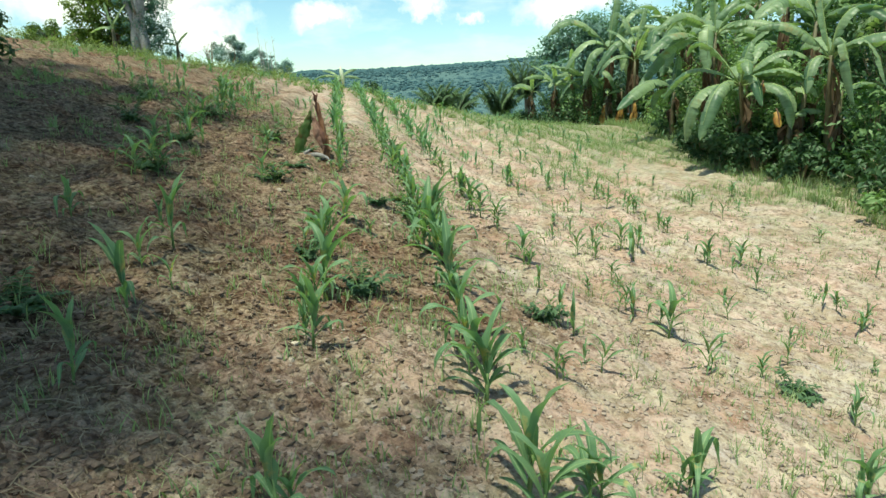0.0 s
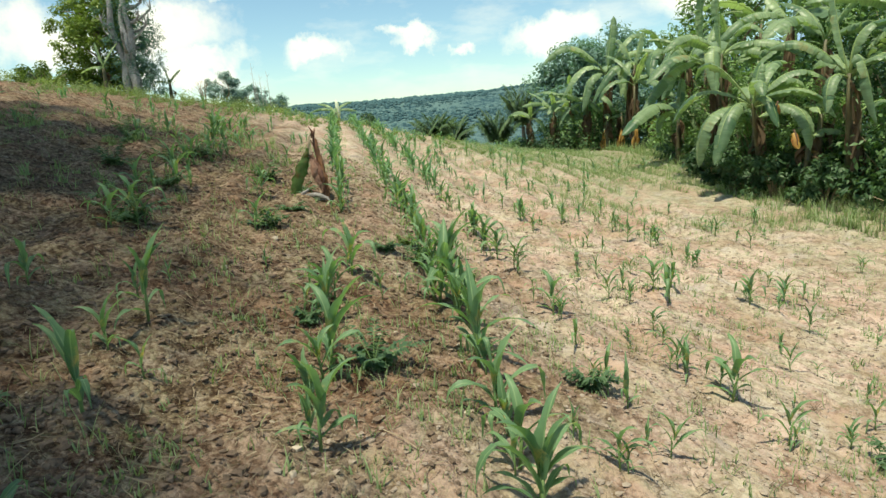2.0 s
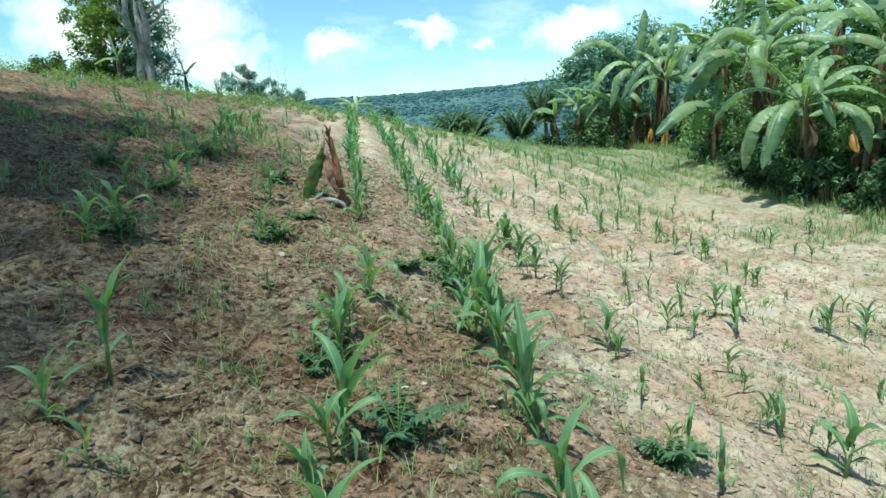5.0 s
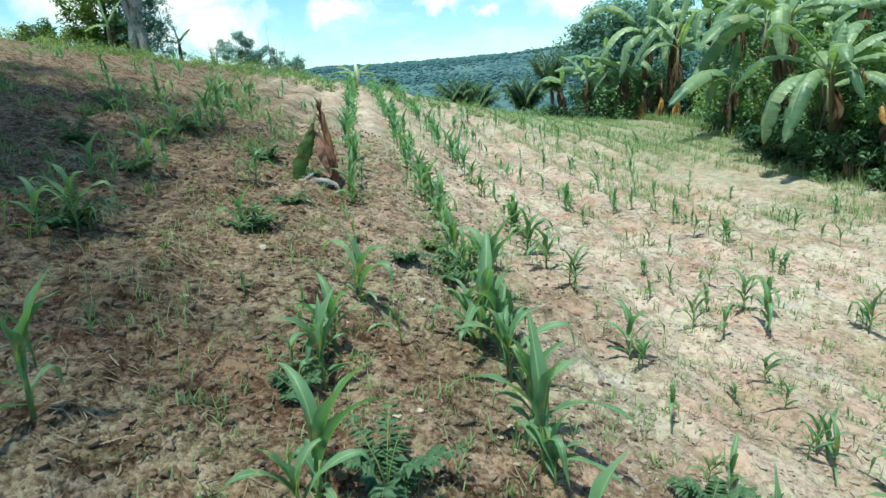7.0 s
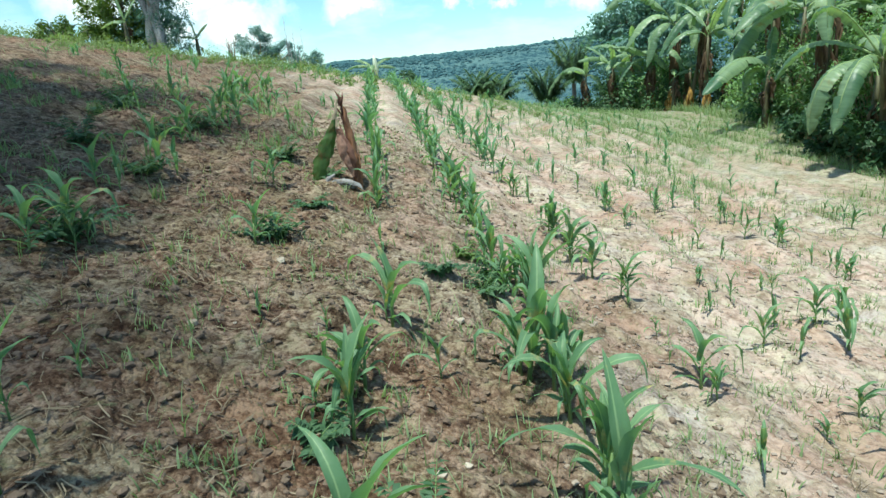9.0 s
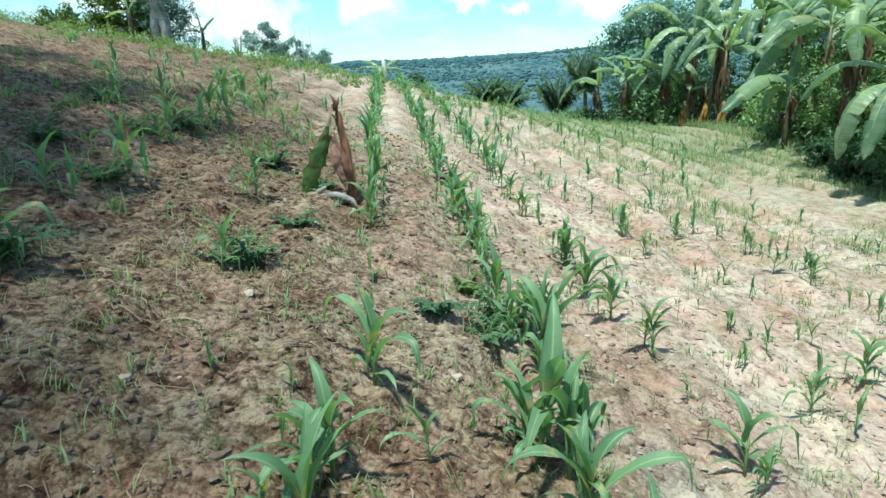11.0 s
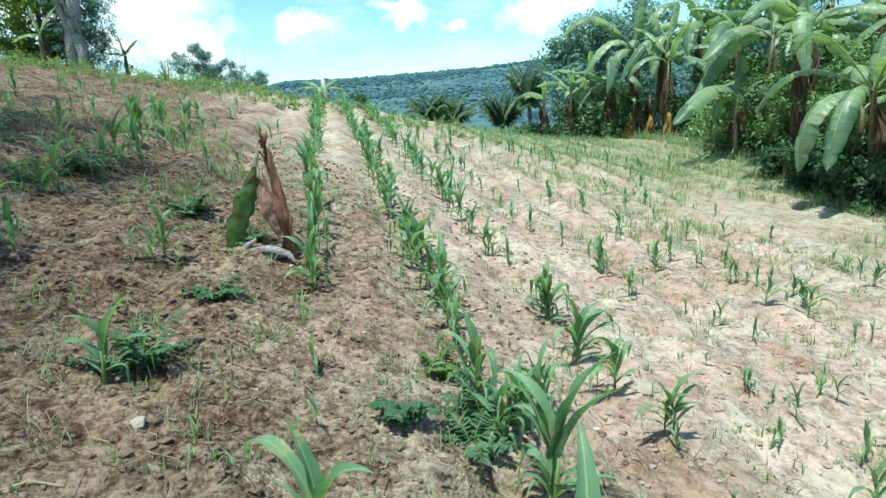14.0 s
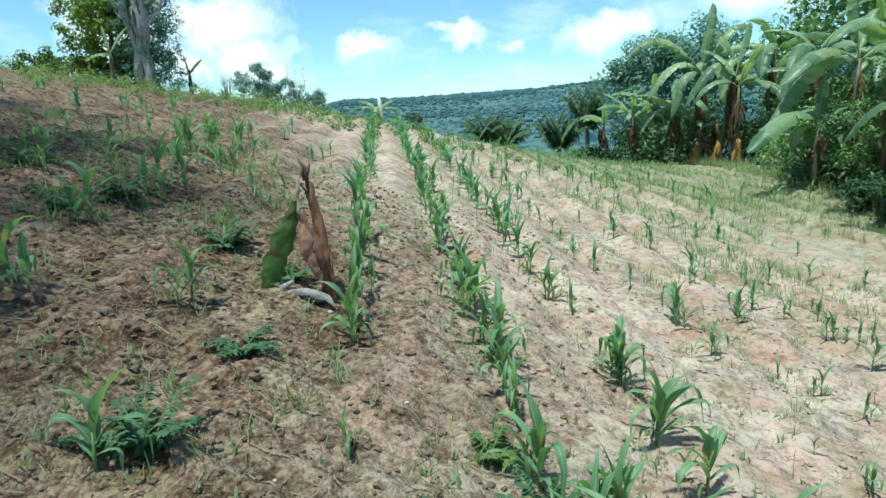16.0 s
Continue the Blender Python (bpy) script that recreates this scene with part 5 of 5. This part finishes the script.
def build_straw():
    rng = random.Random(21)
    g = Geo()
    n = 0
    while n < 24000:
        y = 1.2 + 12 * rng.random() ** 1.5
        x = rng.uniform(-1.2 - 0.72 * y, 1.2 + 0.72 * y)
        if noise.noise((x * 1.1, y * 1.1, 4.0)) < rng.uniform(-0.5, 0.45):
            continue
        if x + 0.12 * y + min(0.9, max(0.0, 4 - y)) > 0.5 + rng.uniform(-0.6, 0.6) and rng.random() < 0.9:
            n += 1
            continue
        l, w, a = rng.uniform(0.06, 0.20) if rng.random() < 0.12 else rng.uniform(0.008, 0.055), rng.uniform(0.0008, 0.0024), rng.uniform(0, 6.3)
        c, s = math.cos(a), math.sin(a)
        bend, rows = rng.uniform(-0.3, 0.3), []
        for k in range(3):
            q = (k / 2 - 0.5) * l
            off = bend * (q * q) / l * 4
            px, py = x + c * q - s * off, y + s * q + c * off
            pz = tilled(px, py) + 0.003 + rng.uniform(0, 0.022)
            rows.append(((px - s * w, py + c * w, pz), (px + s * w, py - c * w, pz + 0.003)))
        g.grid(rows)
        n += 1
    for n in range(1800):
        y = 3.0 + 9.5 * rng.random()
        x = -1.3 - 4.5 * rng.random() ** 1.3
        if noise.noise((x * 0.8, y * 0.8, 61.0)) < rng.uniform(-0.1, 0.5):
            continue
        l, w, a = rng.uniform(0.05, 0.20), rng.uniform(0.0008, 0.0022), rng.uniform(0, 6.3)
        c, s = math.cos(a), math.sin(a)
        rows = []
        for k in range(3):
            px, py = x + c * l * (k / 2 - 0.5), y + s * l * (k / 2 - 0.5) + rng.uniform(-0.006, 0.006)
            pz = tilled(px, py) + rng.uniform(0.004, 0.05)
            rows.append(((px - s * w, py + c * w, pz), (px + s * w, py - c * w, pz + 0.002)))
        g.grid(rows)
    tagged(new("straw", g.mesh("straw", M_STRAW)), "scattered dry straw and stalks on the soil", "straw", kind="stuff")


build_straw()


def build_clods():
    rng = random.Random(22)
    g, st, pale = Geo(), Geo(), Geo()
    for n in range(60000):
        y = 1.2 + 11 * rng.random() ** 1.5
        x = rng.uniform(-1.2 - 0.72 * y, 1.2 + 0.72 * y)
        bare = x + 0.12 * y + min(0.9, max(0.0, 4 - y)) > 0.9 + rng.uniform(-0.7, 0.7)
        r = 0.004 + 0.019 * rng.random() ** 3.0 if bare else 0.003 + 0.024 * rng.random() ** 4.0
        if bare and rng.random() < 0.3:
            continue
        if rng.random() < 0.008:
            st.lump((x, y, tilled(x, y) + r * 0.3), r * 1.1, rng, 0.6, 6, 2, 0.25)
        else:
            (pale if bare else g).lump((x, y, tilled(x, y) + r * 0.25), r, rng, 0.45 if bare else 0.6, 5, 2, 0.5)
    tagged(new("clods", g.mesh("clods", M_CLOD, smooth=False)), "loose broken clods of brown soil", "soil clods", kind="stuff")
    tagged(new("pale_clods", pale.mesh("pale_clods", M_PALECLOD, smooth=False)), "crumbled pale dry soil and chaff", "soil clods", kind="stuff")
    tagged(new("pebbles", st.mesh("pebbles", M_STONE, smooth=False)), "small pale stones lying on the soil", "stones", kind="stuff")


build_clods()


def build_grass():
    rng = random.Random(23)
    g = Geo()

    def tuft(x, y, blades, tall, wide=0.005, z=None):
        z = tilled(x, y) if z is None else z
        for _ in range(blades):
            g.blade((x + rng.gauss(0, 0.025), y + rng.gauss(0, 0.025), z - 0.01), rng.uniform(0, 6.3), rng.uniform(0.05, 0.5), tall * rng.uniform(0.5, 1.2), wide * rng.uniform(0.6, 1.4), rng.uniform(0.2, 1.5), 3)

    for n in range(6000):                                  # thin growth over the whole field
        y = 1.5 + 12 * rng.random() ** 1.2
        x = rng.uniform(-1 - 0.72 * y, 1.2 + 0.72 * y)
        if noise.noise((x * 0.8, y * 0.8, 14.0)) > rng.uniform(-0.3, 0.5):
            tuft(x, y, rng.randint(2, 6), rng.uniform(0.05, 0.16))
    for n in range(11500):                                  # the greener strip towards the banana edge
        y = 10.5 + 14.5 * rng.random()
        x = min(8.0, rng.gauss(4.6, 2.1)) - 0.06 * (y - 10)
        if noise.noise((x * 0.55, y * 0.5, 24.0)) + 0.035 * (y - 15) > rng.uniform(-0.35, 0.5):
            tuft(x, y, rng.randint(3, 6), rng.uniform(0.07, 0.26), 0.007)
    for n in range(4600):                                  # small sprouting weeds between the rows
        y = 1.6 + 10.5 * rng.random() ** 1.1
        x = rng.uniform(-0.8 - 0.25 * y, 1.0 + 0.66 * y)
        if noise.noise((x * 1.7, y * 1.7, 71.0)) > rng.uniform(-0.25, 0.55):
            tuft(x, y, rng.randint(4, 9), rng.uniform(0.03, 0.11), 0.009)
    for n in range(220):                                   # the green verge in front of the nearest bananas
        y = 8.0 + 6.5 * rng.random()
        x = 6.3 + rng.random() * 1.9 + 0.10 * (10 - y)
        tuft(x, y, rng.randint(6, 10), rng.uniform(0.15, 0.4), 0.011)
    for n in range(520):                                   # long grass at the foot of the bananas
        y = 7.5 + 18 * rng.random()
        x = 6.5 + rng.random() ** 1.5 * 1.6 + (0.25 if y > 12 else 0) - max(0, y - 21) * 0.10
        tuft(x, y, rng.randint(6, 10), rng.uniform(0.2, 0.5), 0.011)
    for n in range(2600):                                  # weedy growth along the brow
        x = rng.uniform(-19, 4)
        y = rng.uniform(16.5, 26)
        if noise.noise((x * 0.5, y * 0.5, 44.0)) + 0.12 * (y - 20) > rng.uniform(-0.2, 0.6) and (x < -4 or rng.random() < 0.35):
            tuft(x, y, rng.randint(4, 8), rng.uniform(0.12, 0.40) * (1.0 if x < -6 else 0.6), 0.010)
    for n in range(1000):                                  # the shaded bank
        y = rng.uniform(5, 14)
        x = -2.4 - rng.random() * 7
        if noise.noise((x * 0.7, y * 0.7, 31.0)) > rng.uniform(-0.1, 0.3) and y > 4.5 - x * 0.5:
            tuft(x, y, rng.randint(6, 12), rng.uniform(0.08, 0.2), 0.013)
    tagged(new("grass", g.mesh("grass", M_FIELDGRASS)), "thin green grass and sprouting weeds over the field", "grass", kind="stuff")


build_grass()


def build_dry_weeds():
    """Withered tufts and roots left over from the hoeing."""
    rng = random.Random(29)
    g = Geo()
    for n in range(1000):
        y = 1.8 + 10 * rng.random()
        x = rng.uniform(-1.0 - 0.5 * y, 0.8 + 0.62 * y)
        if noise.noise((x * 0.9, y * 0.9, 81.0)) < rng.uniform(-0.3, 0.4):
            continue
        z = tilled(x, y)
        for _ in range(rng.randint(7, 16)):
            g.blade((x + rng.gauss(0, 0.03), y + rng.gauss(0, 0.03), z - 0.005), rng.uniform(0, 6.3), rng.uniform(0.5, 1.4), rng.uniform(0.03, 0.11), rng.uniform(0.002, 0.005), rng.uniform(0.0, 1.2), 3)
    tagged(new("dry_weeds", g.mesh("dry_weeds", M_DRYWEED)), "withered brown weed tufts left on the soil", "dry weeds", kind="stuff")


build_dry_weeds()


def build_brow_weeds():
    rng = random.Random(24)
    g = Geo()
    for n in range(520):
        x, y = 2.5 - 21.5 * rng.random() ** 0.8, rng.uniform(19, 26)
        if noise.noise((x * 0.4, y * 0.4, 51.0)) < rng.uniform(-0.5, 0.3):
            continue
        h = rng.uniform(0.10, 0.38) * (1.0 if x < -5 else 0.6)
        leaf_cloud(g, rng, (x, y, land(x, y) + h * 0.6), h * rng.uniform(0.7, 1.2), 38, 0.09, 0.8, 0.4)
    tagged(new("brow_weeds", g.mesh("brow_weeds", M_GRASS)), "tangled yellow-green weeds along the brow", "weeds", kind="stuff")


build_brow_weeds()
